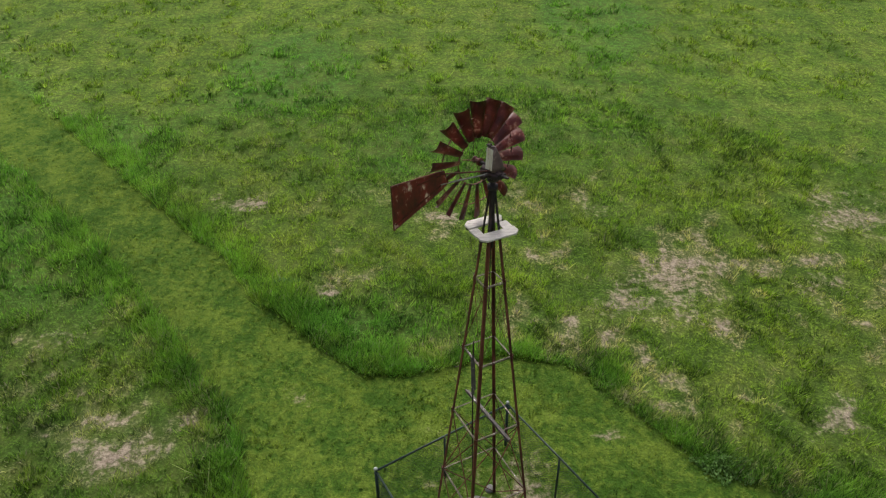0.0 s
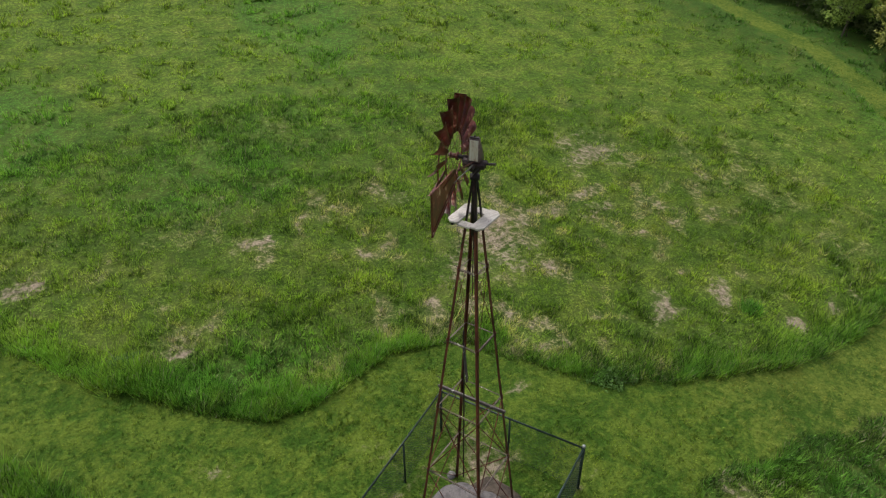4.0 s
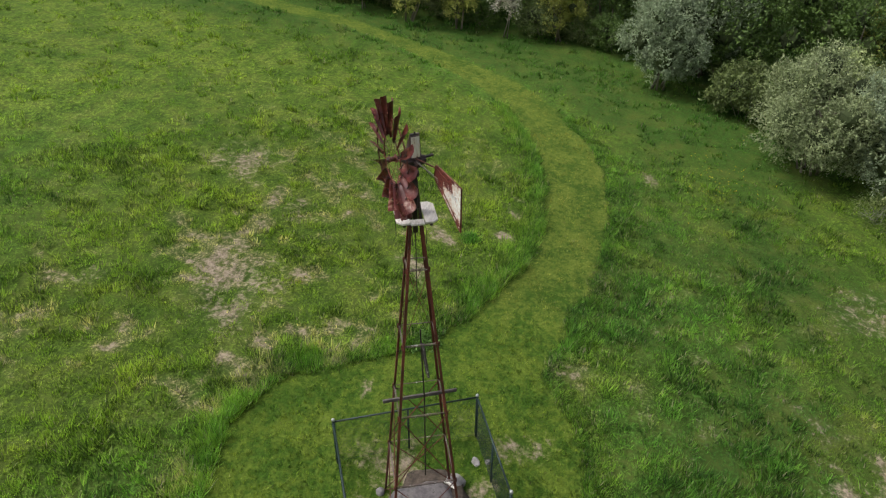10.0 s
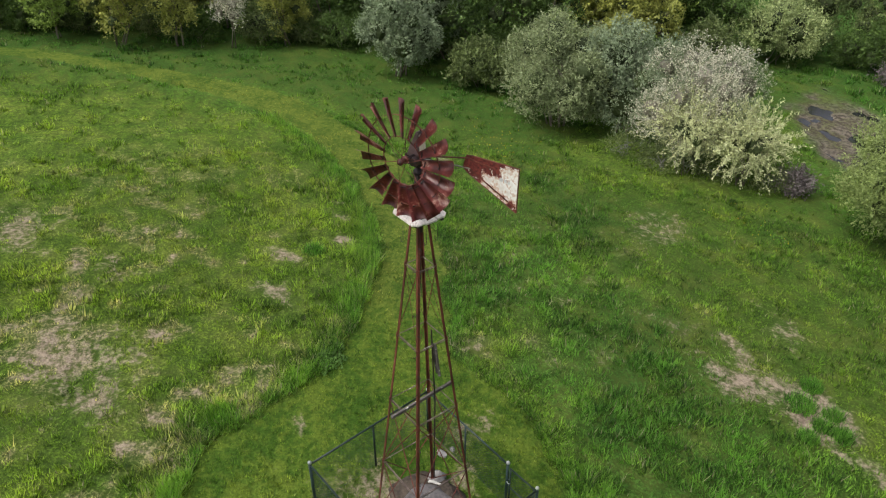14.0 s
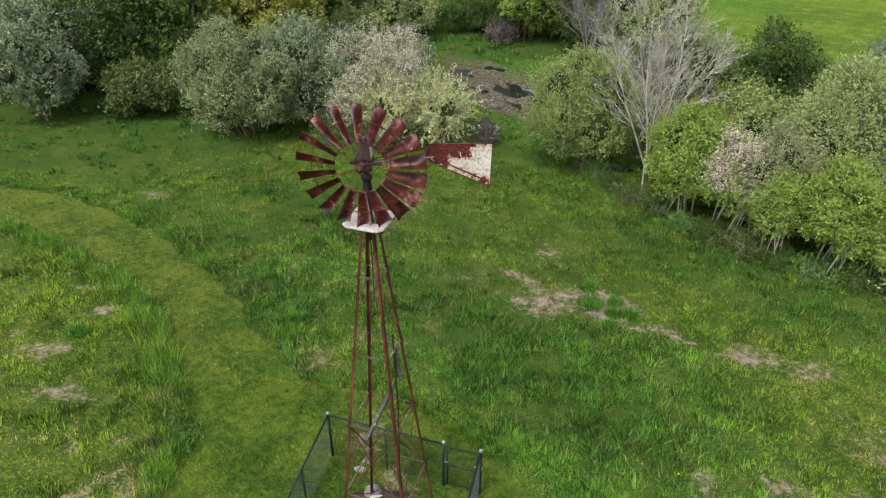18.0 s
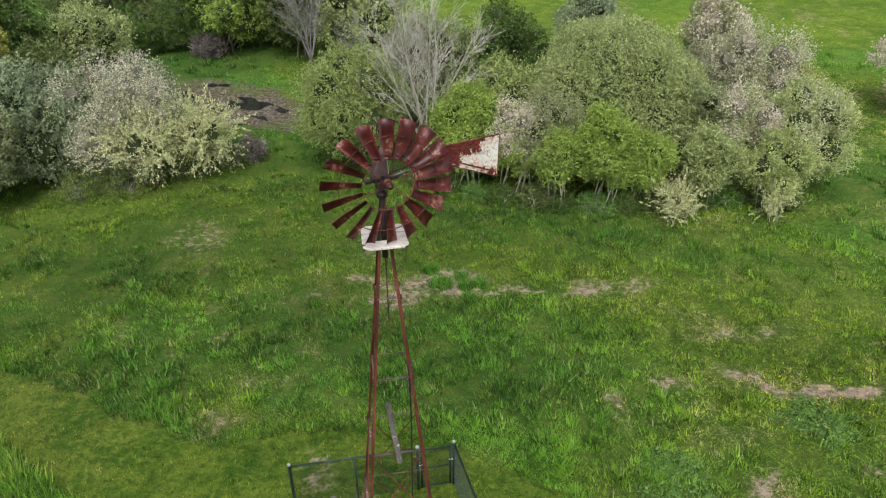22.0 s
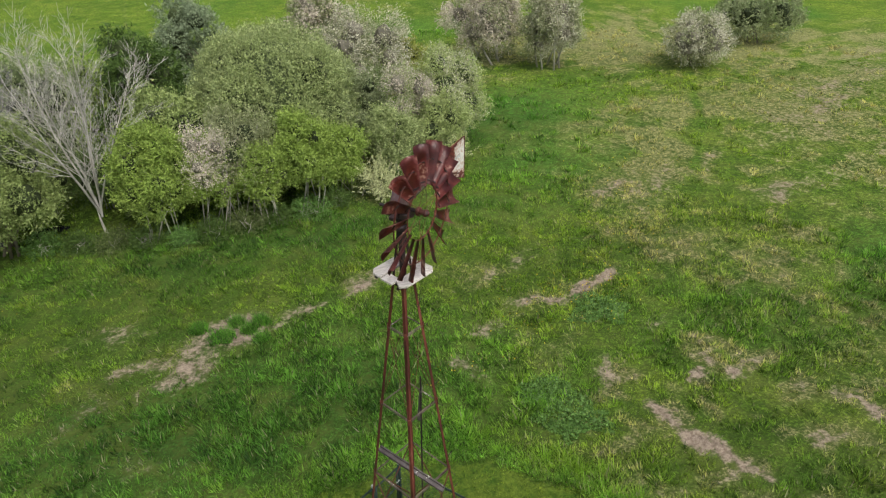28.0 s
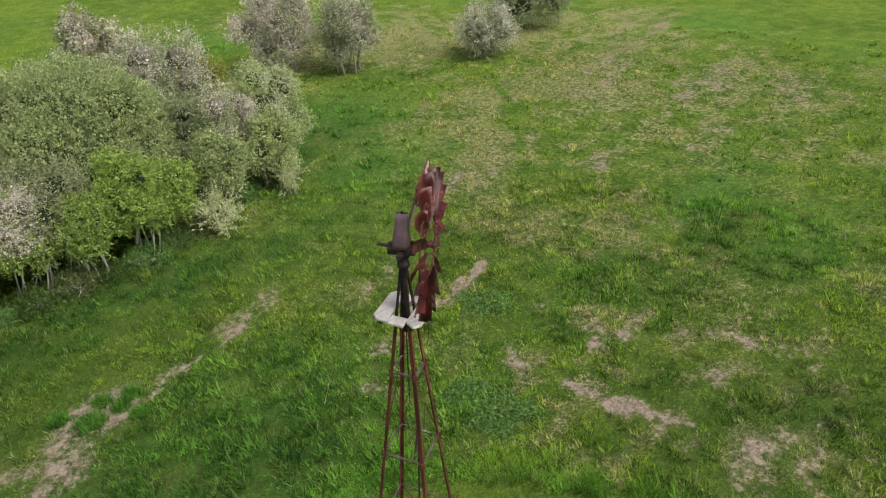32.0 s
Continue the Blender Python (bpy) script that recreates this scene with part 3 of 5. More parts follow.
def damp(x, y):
    """Darker grass: low ground towards the pond, and the wood's shade painted in."""
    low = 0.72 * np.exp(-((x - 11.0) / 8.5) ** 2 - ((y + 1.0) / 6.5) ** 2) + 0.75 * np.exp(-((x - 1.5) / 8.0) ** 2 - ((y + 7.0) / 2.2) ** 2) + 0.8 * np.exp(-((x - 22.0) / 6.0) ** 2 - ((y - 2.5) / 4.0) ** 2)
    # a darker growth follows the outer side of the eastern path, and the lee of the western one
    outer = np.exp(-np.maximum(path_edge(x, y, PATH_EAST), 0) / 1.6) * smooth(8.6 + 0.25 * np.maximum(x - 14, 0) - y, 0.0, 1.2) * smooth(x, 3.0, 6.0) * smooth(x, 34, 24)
    # shade beside path and wood, and dim view corners, are painted in here
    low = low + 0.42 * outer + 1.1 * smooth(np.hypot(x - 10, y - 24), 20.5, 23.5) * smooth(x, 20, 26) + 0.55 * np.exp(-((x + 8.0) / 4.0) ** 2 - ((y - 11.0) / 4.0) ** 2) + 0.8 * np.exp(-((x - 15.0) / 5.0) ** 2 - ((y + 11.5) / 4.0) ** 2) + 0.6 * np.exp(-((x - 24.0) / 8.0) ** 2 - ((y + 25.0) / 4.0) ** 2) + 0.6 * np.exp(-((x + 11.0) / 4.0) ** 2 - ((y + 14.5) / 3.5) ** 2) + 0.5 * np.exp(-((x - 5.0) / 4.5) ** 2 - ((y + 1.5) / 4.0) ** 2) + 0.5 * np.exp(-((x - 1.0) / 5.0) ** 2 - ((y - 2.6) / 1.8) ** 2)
    # the last term puts the wood's shade into the grass colour
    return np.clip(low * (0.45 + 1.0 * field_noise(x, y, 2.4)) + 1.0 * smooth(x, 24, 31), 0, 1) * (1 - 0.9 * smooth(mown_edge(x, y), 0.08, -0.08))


def ground_zones(x, y):
    edge = mown_edge(x, y)
    mown = smooth(edge, 0.08, -0.08)
    bare = np.maximum(np.maximum(blots(x, y, WORN_NEAR), blots(x, y, WORN_SOUTH)), blots(x, y, WORN_FAR))
    bare = bare * np.clip(0.62 + 0.95 * field_noise(x, y, 0.55) * (0.4 + field_noise(x, y, 1.2)), 0, 1.2)
    # bleached flecks: most in the meadow north-east of the yard and in the south-west
    west = smooth(-x - 0.5 * y, -1, 12) * smooth(np.hypot(x, y), 60, 30)
    much = 0.30 + 0.62 * np.exp(-((x - 6.0) ** 2 + (y - 16.0) ** 2) / 120.0) + 0.22 * west + 0.45 * np.exp(-((x - 8.0) ** 2 + (y - 3.0) ** 2) / 16.0) + 0.25 * np.exp(-((x + 9.0) ** 2 + (y - 13.0) ** 2) / 30.0)
    fleck = 0.5 * field_noise(x + 3, y, 0.42) + 0.5 * field_noise(x, y + 7, 1.1) + 0.35 * (field_noise(x, y, 5.0) - 0.5)
    much = np.clip(much + 0.5 * np.exp(-((x + 9.5) ** 2 + (y - 6.5) ** 2) / 22.0), 0, 0.95)
    pale = much * smooth(fleck, 0.44, 0.72) * (1 - mown) + 0.3 * np.minimum(bare, 0.6) + 0.62 * west * (1 - mown) * smooth(field_noise(x + 11, y, 4.5), 0.0, 0.9)
    # dead thatch lies open in small hollows between the tussocks
    bare = np.maximum(bare, 0.85 * np.clip(much - 0.2, 0, 1) * smooth(fleck, 0.58, 0.74) * (1 - mown))
    # the eastern path is mown closer and has yellowed
    pale = pale + 0.64 * mown * smooth(x, 3.5, 10)
    lush = np.maximum(blots(x, y, LUSH), 0.85 * np.exp(-np.maximum(edge, 0) / 0.7) * (1 - mown))
    # a vehicle once pressed a line through the south-western grass
    track = np.exp(-(line_distance(x, y, TRACK) / 0.22) ** 2) * smooth(field_noise(x, y, 2.0), 0.25, 0.8) * 0.7
    pale = pale * (1 - track)
    lush = np.maximum(lush, 0.5 * track)
    lush = np.maximum(lush, 0.7 * smooth(field_noise(x + 40, y, 7.0), 0.6, 0.85)) * (1 - mown)
    return mown, np.clip(bare * (1 - 0.5 * np.minimum(lush, 1)) * (1 - track), 0, 1), np.clip(lush, 0, 1), edge, pale * (1 - 0.7 * lush)


def axis(lo, hi, step):
    core = np.arange(lo, hi + step, step)
    grow = step * np.cumsum(1.22 ** np.arange(1, 40))
    grow = grow[grow < 1500]
    return np.concatenate([(core[0] - grow)[::-1], core, core[-1] + grow])


gx, gy = axis(-32, 36, 0.24), axis(-24, 42, 0.24)
X, Y = np.meshgrid(gx, gy)
X, Y = X.ravel(), Y.ravel()
mown, bare, lush, edge, pale = ground_zones(X, Y)
Z = land(X, Y) + (0.10 * (field_noise(X, Y, 1.3) - 0.5) + 0.05 * (field_noise(X, Y, 0.5) - 0.5)) * (1 - 0.8 * mown)
nx, ny = len(gx), len(gy)
i0 = (np.arange(ny - 1)[:, None] * nx + np.arange(nx - 1)[None, :]).ravel()
quads = np.stack([i0, i0 + 1, i0 + 1 + nx, i0 + nx], 1)
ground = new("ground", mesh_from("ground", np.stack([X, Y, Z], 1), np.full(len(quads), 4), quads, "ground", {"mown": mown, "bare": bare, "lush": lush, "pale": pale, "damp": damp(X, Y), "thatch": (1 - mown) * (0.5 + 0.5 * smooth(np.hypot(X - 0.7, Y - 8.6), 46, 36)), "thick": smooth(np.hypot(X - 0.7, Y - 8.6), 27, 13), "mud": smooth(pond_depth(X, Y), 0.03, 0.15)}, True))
tagged(ground, "rolling green meadow with mown paths and straw patches", "meadow", kind="structure")


def on_land(x, y):
    return float(land(x, y))


# ---- pond ----
def pond():
    bm = bmesh.new()
    level = -0.50 - 0.5640 * math.tanh(20.5 / 30) - 0.0276 * 16.3 - 0.252
    ring = []
    for k in range(64):
        a = 2 * math.pi * k / 64
        r = 1.12 + 0.10 * math.sin(3 * a + 1) + 0.06 * math.sin(7 * a)
        u, w = 6.8 * r * math.cos(a), 3.4 * r * math.sin(a)
        ring.append(bm.verts.new((20.5 + 0.94 * u + 0.34 * w, -16.3 - 0.34 * u + 0.94 * w, level)))
    bm.faces.new(ring)
    tagged(part("water", bm, "water"), "shallow dark pond water among mud banks", "pond", kind="structure")


pond()

# ---- the windmill ----
TX, TY = 0.57, 8.63
TURN0 = 72.0
BASE_Z = on_land(TX, TY)


def polar(az, r, z):
    return Vector((TX + r * math.cos(radians(az)), TY + r * math.sin(radians(az)), z))


def leg_reach(z):
    return 1.02 - 0.123 * (z - 0.55)


def leg_at(k, z):
    return polar(TURN0 + 90 * k, leg_reach(z), z)


def windmill():
    mill = thing("windmill", (TX, TY, BASE_Z), "rusty red farm windmill with a steel lattice tower and furled tail", "windmill")
    top = 7.72
    # four legs of angle iron that lean in and go on above the platform to the mast
    for k in range(4):
        bm = bmesh.new()
        a, b = leg_at(k, on_land(*leg_at(k, 0.6)[:2]) - 0.15), leg_at(k, top)
        out = polar(TURN0 + 90 * k, 1, 0) - polar(0, 0, 0)
        angle_iron(bm, a, b, out, 0.043, 0.006)
        leg = part("leg", bm, "rust_steel", mill)
        bm = bmesh.new()
        angle_iron(bm, b, polar(TURN0 + 90 * k, 0.045, 8.45), out, 0.036, 0.005)
        part("upper_leg", bm, "dark_iron", leg)
        for z in (6.85, 5.43, 3.95, 2.32):
            bm = bmesh.new()
            p = leg_at(k, z)
            bar(bm, p + V(0, 0, -0.05), p + V(0, 0, 0.05), 0.05, 0.012, out)
            part("joint_plate", bm, "rust_steel", leg)
    # girts round the tower
    for n, z in enumerate((6.85, 5.43, 3.95, 2.32)):
        for k in range(4):
            bm = bmesh.new()
            a, b = leg_at(k, z), leg_at(k + 1, z)
            mid_out = (a + b) / 2 - Vector((TX, TY, z))
            bar(bm, a, b, 0.016, 0.004, mid_out)
            bar(bm, a - mid_out.normalized() * 0.016 + V(0, 0, 0.015), b - mid_out.normalized() * 0.016 + V(0, 0, 0.015), 0.004, 0.019, mid_out)
            part("girt", bm, "flaked_steel", mill, "thin brown steel crosspiece with flakes of white paint")
    # crossed rods
    for lo, hi, r in ((0.75, 2.32, 0.0095), (2.32, 3.95, 0.0095), (5.43, 6.85, 0.004)):
        for k in range(4):
            for i, j in ((k, k + 1), (k + 1, k)):
                bm = bmesh.new()
                tube(bm, [leg_at(i, lo), leg_at(j, hi)], r, 5)
                part("brace_rod", bm, "rust_steel", mill)
    # step bolts up one leg
    for n in range(17):
        bm = bmesh.new()
        z = 1.2 + 0.38 * n
        p = leg_at(1, z)
        d = (leg_at(2, z) - leg_at(1, z)).normalized()
        side = -d if n % 2 else (leg_at(0, z) - leg_at(1, z)).normalized() * -1
        tube(bm, [p, p + side * 0.09, p + side * 0.09 + V(0, 0, 0.035)], 0.005, 5)
        part("step_bolt", bm, "dark_iron", mill)
    # hanging wire loops under the platform
    for az, dx in ((TURN0 + 45, 0.05), (TURN0 + 160, 0.0), (TURN0 + 118, 0.03)):
        bm = bmesh.new()
        p = polar(az, 0.30, 7.66)
        tube(bm, [p, p + V(0.01, 0, -0.26), p + V(0.05, 0.02, -0.31), p + V(0.08, 0.03, -0.24)], 0.004, 4)
        part("wire_hook", bm, "dark_iron", mill)
    # platform of old boards with clipped corners
    deck = part("deck_frame", deck_frame(top), "dark_iron", mill)
    ax, ay = V(math.cos(radians(TURN0 + 45)), math.sin(radians(TURN0 + 45)), 0), V(-math.sin(radians(TURN0 + 45)), math.cos(radians(TURN0 + 45)), 0)
    c = Vector((TX, TY, top + 0.035))
    half, clip, hole = 0.31, 0.075, 0.11
    outlines = (((hole, -half + clip), (half - clip, -half), (half, -half + clip), (half, half - clip), (half - clip, half), (hole, half)),
                ((-hole, half), (-half + clip, half), (-half, half - clip), (-half, -half + clip), (-half + clip, -half), (-hole, -half)),
                ((-hole + 0.006, -half), (hole - 0.006, -half), (hole - 0.006, -0.15), (-hole + 0.006, -0.15)),
                ((-hole + 0.006, 0.17), (hole - 0.006, 0.17), (hole - 0.006, half), (-hole + 0.006, half)))
    for n, outline in enumerate(outlines):
        bm = bmesh.new()
        lift = V(0, 0, 0.0 if n < 2 else -0.02)
        low = [bm.verts.new(c + lift + u * ax + v * ay) for u, v in outline]
        f = bm.faces.new(low)
        up = bmesh.ops.extrude_face_region(bm, geom=[f])
        for e in up["geom"]:
            if isinstance(e, bmesh.types.BMVert):
                e.co.z += 0.032
        part("plank", bm, "old_board", deck, "grey-white weathered plank", bevel=0.006)
    # mast pipe and pump rod
    bm = bmesh.new()
    tube(bm, [(TX, TY, 7.45), (TX, TY, 8.58)], 0.042, 10)
    tube(bm, [(TX, TY, 8.40), (TX, TY, 8.47)], 0.075, 10)
    tube(bm, [(TX, TY, 8.54), (TX, TY, 8.60)], 0.085, 10)
    part("mast", bm, "dark_iron", mill, "black iron mast pipe", True)
    bm = bmesh.new()
    rod = V(0.34, 8.46, 0)
    tube(bm, [(TX, TY, 8.4), (TX, TY, 6.3)], 0.008, 5)
    tube(bm, [rod + V(0, 0.05, 5.75), rod + V(0, 0, 4.2), rod + V(0.03, 0.02, 2.2)], 0.013, 6)
    part("pump_rod", bm, "dark_iron", mill)
    bm = bmesh.new()
    bar(bm, rod + V(-0.02, 0.0, 5.47), rod + V(0.0, -0.08, 4.74), 0.05, 0.03, (1, -1, 0))
    bar(bm, rod + V(0.0, 0.04, 5.47), rod + V(0.03, -0.04, 4.80), 0.03, 0.03, (1, -1, 0))
    part("guide_board", bm, "beam_wood", mill, "split grey wooden guide board", bevel=0.004)
    bm = bmesh.new()
    bar(bm, (0.27, 9.22, 3.99), (0.94, 8.06, 3.99), 0.060, 0.045, (0, 0, 1))
    bar(bm, (0.24, 9.20, 4.025), (0.91, 8.04, 4.025), 0.02, 0.060, (0, 0, 1))
    part("cross_beam", bm, "beam_wood", mill, "weathered cross beam with flaking white paint", bevel=0.004)
    head(mill)
    wheel(mill)
    tail(mill)


def deck_frame(top):
    bm = bmesh.new()
    for k in range(4):
        a = polar(TURN0 + 90 * k, 0.33, top + 0.012)
        b = polar(TURN0 + 90 * (k + 1), 0.33, top + 0.012)
        bar(bm, a, b, 0.03, 0.036)
    ax = V(math.cos(radians(TURN0 + 45)), math.sin(radians(TURN0 + 45)), 0)
    ay = V(-ax.y, ax.x, 0)
    c = Vector((TX, TY, top + 0.012))
    for s in (-0.2, 0.2):
        bar(bm, c + ax * s - ay * 0.30, c + ax * s + ay * 0.30, 0.04, 0.036)
    return bm


WHEEL_AZ = 130.0
FRONT = V(math.cos(radians(WHEEL_AZ)), math.sin(radians(WHEEL_AZ)), 0)
# right-hand side seen from in front of the wheel
SIDE = V(-FRONT.y, FRONT.x, 0)
HUB = V(TX, TY, 8.72) + FRONT * 0.33


def head(mill):
    """Gear case with its tall hood, open bearings and the wheel shaft."""
    bm = bmesh.new()
    c = V(TX, TY, 8.66)
    for u, r in ((-0.17, 0.05), (0.0, 0.07)):
        tube(bm, [c + FRONT * u + SIDE * 0.02, c + FRONT * (u + 0.17) + SIDE * 0.02], r, 10)
    bar(bm, c - FRONT * 0.16 - V(0, 0, 0.02), c + FRONT * 0.16 - V(0, 0, 0.02), 0.19, 0.075)
    bar(bm, c + SIDE * 0.22 - V(0, 0, 0.01), c - SIDE * 0.22 - V(0, 0, 0.01), 0.07, 0.05)
    bar(bm, c - FRONT * 0.13 + V(0, 0, 0.0), c - FRONT * 0.30 + V(0, 0, 0.02), 0.05, 0.03)
    gear = part("gear_case", bm, "dark_iron", mill, "greasy black gear case", bevel=0.008)
    # hood: a tall wedge, upright on one side, its other side sloping down from the ridge
    bm = bmesh.new()
    rows = []
    for n in range(7):
        h = n / 6
        left, right = -0.15 + 0.17 * h ** 1.25, 0.085 - 0.02 * h
        front, back = 0.10 - 0.03 * h, -0.10 + 0.03 * h
        z = 8.70 + 0.37 * h
        ring = []
        for k in range(16):
            a = 2 * math.pi * k / 16
            ca, sa = math.cos(a), math.sin(a)
            e = 0.42
            ring.append(bm.verts.new(V(TX, TY, z) + FRONT * ((front + back) / 2 + (front - back) / 2 * math.copysign(abs(ca) ** e, ca)) + SIDE * ((left + right) / 2 + (right - left) / 2 * math.copysign(abs(sa) ** e, sa))))
        rows.append(ring)
    for a, b in zip(rows, rows[1:]):
        for k in range(16):
            bm.faces.new((a[k], a[(k + 1) % 16], b[(k + 1) % 16], b[k]))
    bm.faces.new(rows[-1])
    bm.faces.new(rows[0][::-1])
    hood = part("hood", bm, "hood_paint", mill, "dull purple-brown steel hood", True)
    bm = bmesh.new()
    bar(bm, V(TX, TY, 8.725) + SIDE * 0.0865, V(TX, TY, 9.03) + SIDE * 0.0700, 0.125, 0.006, SIDE)
    part("worn_panel", bm, "hood_worn", hood, "white worn side of the hood")
    bm = bmesh.new()
    bar(bm, V(TX, TY, 9.068) + SIDE * 0.062 - FRONT * 0.07, V(TX, TY, 9.068) + SIDE * 0.062 + FRONT * 0.07, 0.03, 0.012)
    tube(bm, [V(TX, TY, 9.06) + SIDE * 0.05, V(TX, TY, 9.10) + SIDE * 0.05], 0.012, 6)
    part("ridge_cap", bm, "dark_iron", hood)
    bm = bmesh.new()
    tube(bm, [c + FRONT * 0.1 + V(0, 0, 0.06), HUB + FRONT * 0.07], 0.028, 10)
    part("wheel_shaft", bm, "dark_iron", mill, "", True)


def wheel(mill):
    """Eighteen curved sails on two hoops, with rods to the hub."""
    def at(angle, r, forward=0.0):
        return HUB + FRONT * forward + r * (math.cos(angle) * SIDE + math.sin(angle) * V(0, 0, 1))

    bm = bmesh.new()
    tube(bm, [HUB - FRONT * 0.07, HUB + FRONT * 0.05], 0.036, 12)
    tube(bm, [HUB + FRONT * 0.06, HUB + FRONT * 0.08], 0.022, 12)
    tube(bm, [HUB - FRONT * 0.08, HUB - FRONT * 0.05], 0.058, 12)
    tube(bm, [HUB + FRONT * 0.03, HUB + FRONT * 0.05], 0.05, 12)
    hub = part("wheel", bm, "rust_steel", mill, "eighteen-sailed rust-red wind wheel", True)
    for r, w in ((0.355, 0.018), (0.655, 0.018)):
        bm = bmesh.new()
        n = 54
        ringv = [[bm.verts.new(at(2 * math.pi * k / n, r + dr, df)) for dr, df in ((-0.003, -w / 2 - 0.01), (0.003, -w / 2 - 0.01), (0.003, w / 2 - 0.01), (-0.003, w / 2 - 0.01))] for k in range(n)]
        for k in range(n):
            a, b = ringv[k], ringv[(k + 1) % n]
            for i in range(4):
                bm.faces.new((a[i], b[i], b[(i + 1) % 4], a[(i + 1) % 4]))
        part("hoop", bm, "rust_steel", hub)
    for k in range(6):
        a = 2 * math.pi * (k + 0.3) / 6
        for f0, da in ((-0.06, 0.05), (0.045, -0.05)):
            bm = bmesh.new()
            tube(bm, [at(a + da * 4, 0.06, f0), at(a, 0.355, -0.005), at(a, 0.655, -0.01)], 0.0034, 5)
            part("spoke", bm, "rust_steel", hub)
    pitch = radians(34)
    for k in range(18):
        a = 2 * math.pi * (k + 0.5) / 18
        radial = math.cos(a) * SIDE + math.sin(a) * V(0, 0, 1)
        tangent = -math.sin(a) * SIDE + math.cos(a) * V(0, 0, 1)
        normal = math.cos(pitch) * FRONT + math.sin(pitch) * tangent
        chord = math.cos(pitch) * tangent - math.sin(pitch) * FRONT
        bm = bmesh.new()
        grid = []
        for i in range(5):
            s = i / 4
            r = 0.345 + (0.872 - 0.345) * s
            width = 0.105 + (0.225 - 0.105) * s
            bend = random.uniform(-0.004, 0.004) if i == 4 else 0
            grid.append([bm.verts.new(HUB + radial * r + chord * width * u + normal * (0.055 * width / 0.225 * (4 * u * u - 1) + bend)) for u in (-0.5, -0.3, -0.1, 0.1, 0.3, 0.5)])
        for g0, g1 in zip(grid, grid[1:]):
            for i in range(5):
                bm.faces.new((g0[i], g0[i + 1], g1[i + 1], g1[i]))
        top_side = bm.faces[:]
        bmesh.ops.solidify(bm, geom=top_side, thickness=0.003)
        sail = part("sail", bm, "rust_blade", hub, "", True)
        for r in (0.40, 0.655):
            bm = bmesh.new()
            p = HUB + radial * r - normal * 0.012
            bar(bm, p - chord * 0.04, p + chord * 0.04, 0.012, 0.010, normal)
            part("sail_bracket", bm, "dark_iron", hub)


def tail(mill):
    """The furled vane beside the wheel: white-painted on one face, red on the other."""
    out = V(math.cos(radians(219.5)), math.sin(radians(219.5)), 0)
    face = V(-out.y, out.x, 0)
    c = V(TX, TY, 0)
    if face.dot(FRONT) < 0:
        face = -face
    shape = ((0.80, 8.77), (0.90, 8.70), (1.68, 8.385), (1.69, 9.01), (0.95, 8.97), (0.86, 8.955))
    for name, mat, off, lab in (("vane_front", "vane_white", 0.003, "white-painted face with rust stains"), ("vane_back", "vane_red", -0.003, "dark red rusted face with pale worn spots")):
        bm = bmesh.new()
        a = [bm.verts.new(c + out * u + V(0, 0, z) + face * off) for u, z in shape]
        b = [bm.verts.new(c + out * u + V(0, 0, z)) for u, z in shape]
        bm.faces.new(a)
        for i in range(len(a)):
            bm.faces.new((a[i], a[(i + 1) % len(a)], b[(i + 1) % len(a)], b[i]))
        vane = part(name, bm, mat, mill, lab)
        bm = bmesh.new()
        ring = [c + out * u + V(0, 0, z) for u, z in shape]
        for i in range(len(ring)):
            tube(bm, [ring[i] + face * off * 1.5, ring[(i + 1) % len(ring)] + face * off * 1.5], 0.007, 5)
        part("rolled_edge", bm, "rust_steel", vane)
        bm = bmesh.new()
        bar(bm, c + out * 0.92 + V(0, 0, 8.77) + face * off * 2.5, c + out * 1.66 + V(0, 0, 8.46) + face * off * 2.5, 0.02, 0.006, face)
        bar(bm, c + out * 0.92 + V(0, 0, 8.91) + face * off * 2.5, c + out * 1.30 + V(0, 0, 8.90) + face * off * 2.5, 0.02, 0.006, face)
        part("stiffener", bm, "rust_steel", vane)
    # an illegible word, as faint bars
    vane_marks = bmesh.new()
    for u, z, w in ((1.40, 8.78, 0.05), (1.47, 8.78, 0.04), (1.53, 8.775, 0.03)):
        bar(vane_marks, c + out * u + V(0, 0, z) + face * 0.0065, c + out * (u + w) + V(0, 0, z) + face * 0.0065, 0.045, 0.003, face)
    part("faded_lettering", vane_marks, "faint_paint", mill, "faded grey lettering")
    for z0, z1 in ((8.66, 8.78), (8.70, 8.93)):
        bm = bmesh.new()
        tube(bm, [c + out * 0.06 + V(0, 0, z0), c + out * 0.92 + V(0, 0, z1)], 0.011, 6)
        part("tail_arm", bm, "galvanised" if z0 < 8.68 else "rust_steel", mill)
    bm = bmesh.new()
    p, q = HUB - FRONT * 0.45 - V(0, 0, 0.05), c + out * 0.75 + V(0, 0, 8.72)
    tube(bm, [p, (p + q) / 2 - V(0, 0, 0.08), q], 0.005, 5)
    part("furl_wire", bm, "dark_iron", mill)


windmill()


# ---- fence round the windmill ----
POST_A, POST_B, POST_C, POST_D, POST_F = (3.08, 8.17), (1.18, 10.77), (0.85, 6.90), (0.19, 6.49), (-1.50, 9.15)


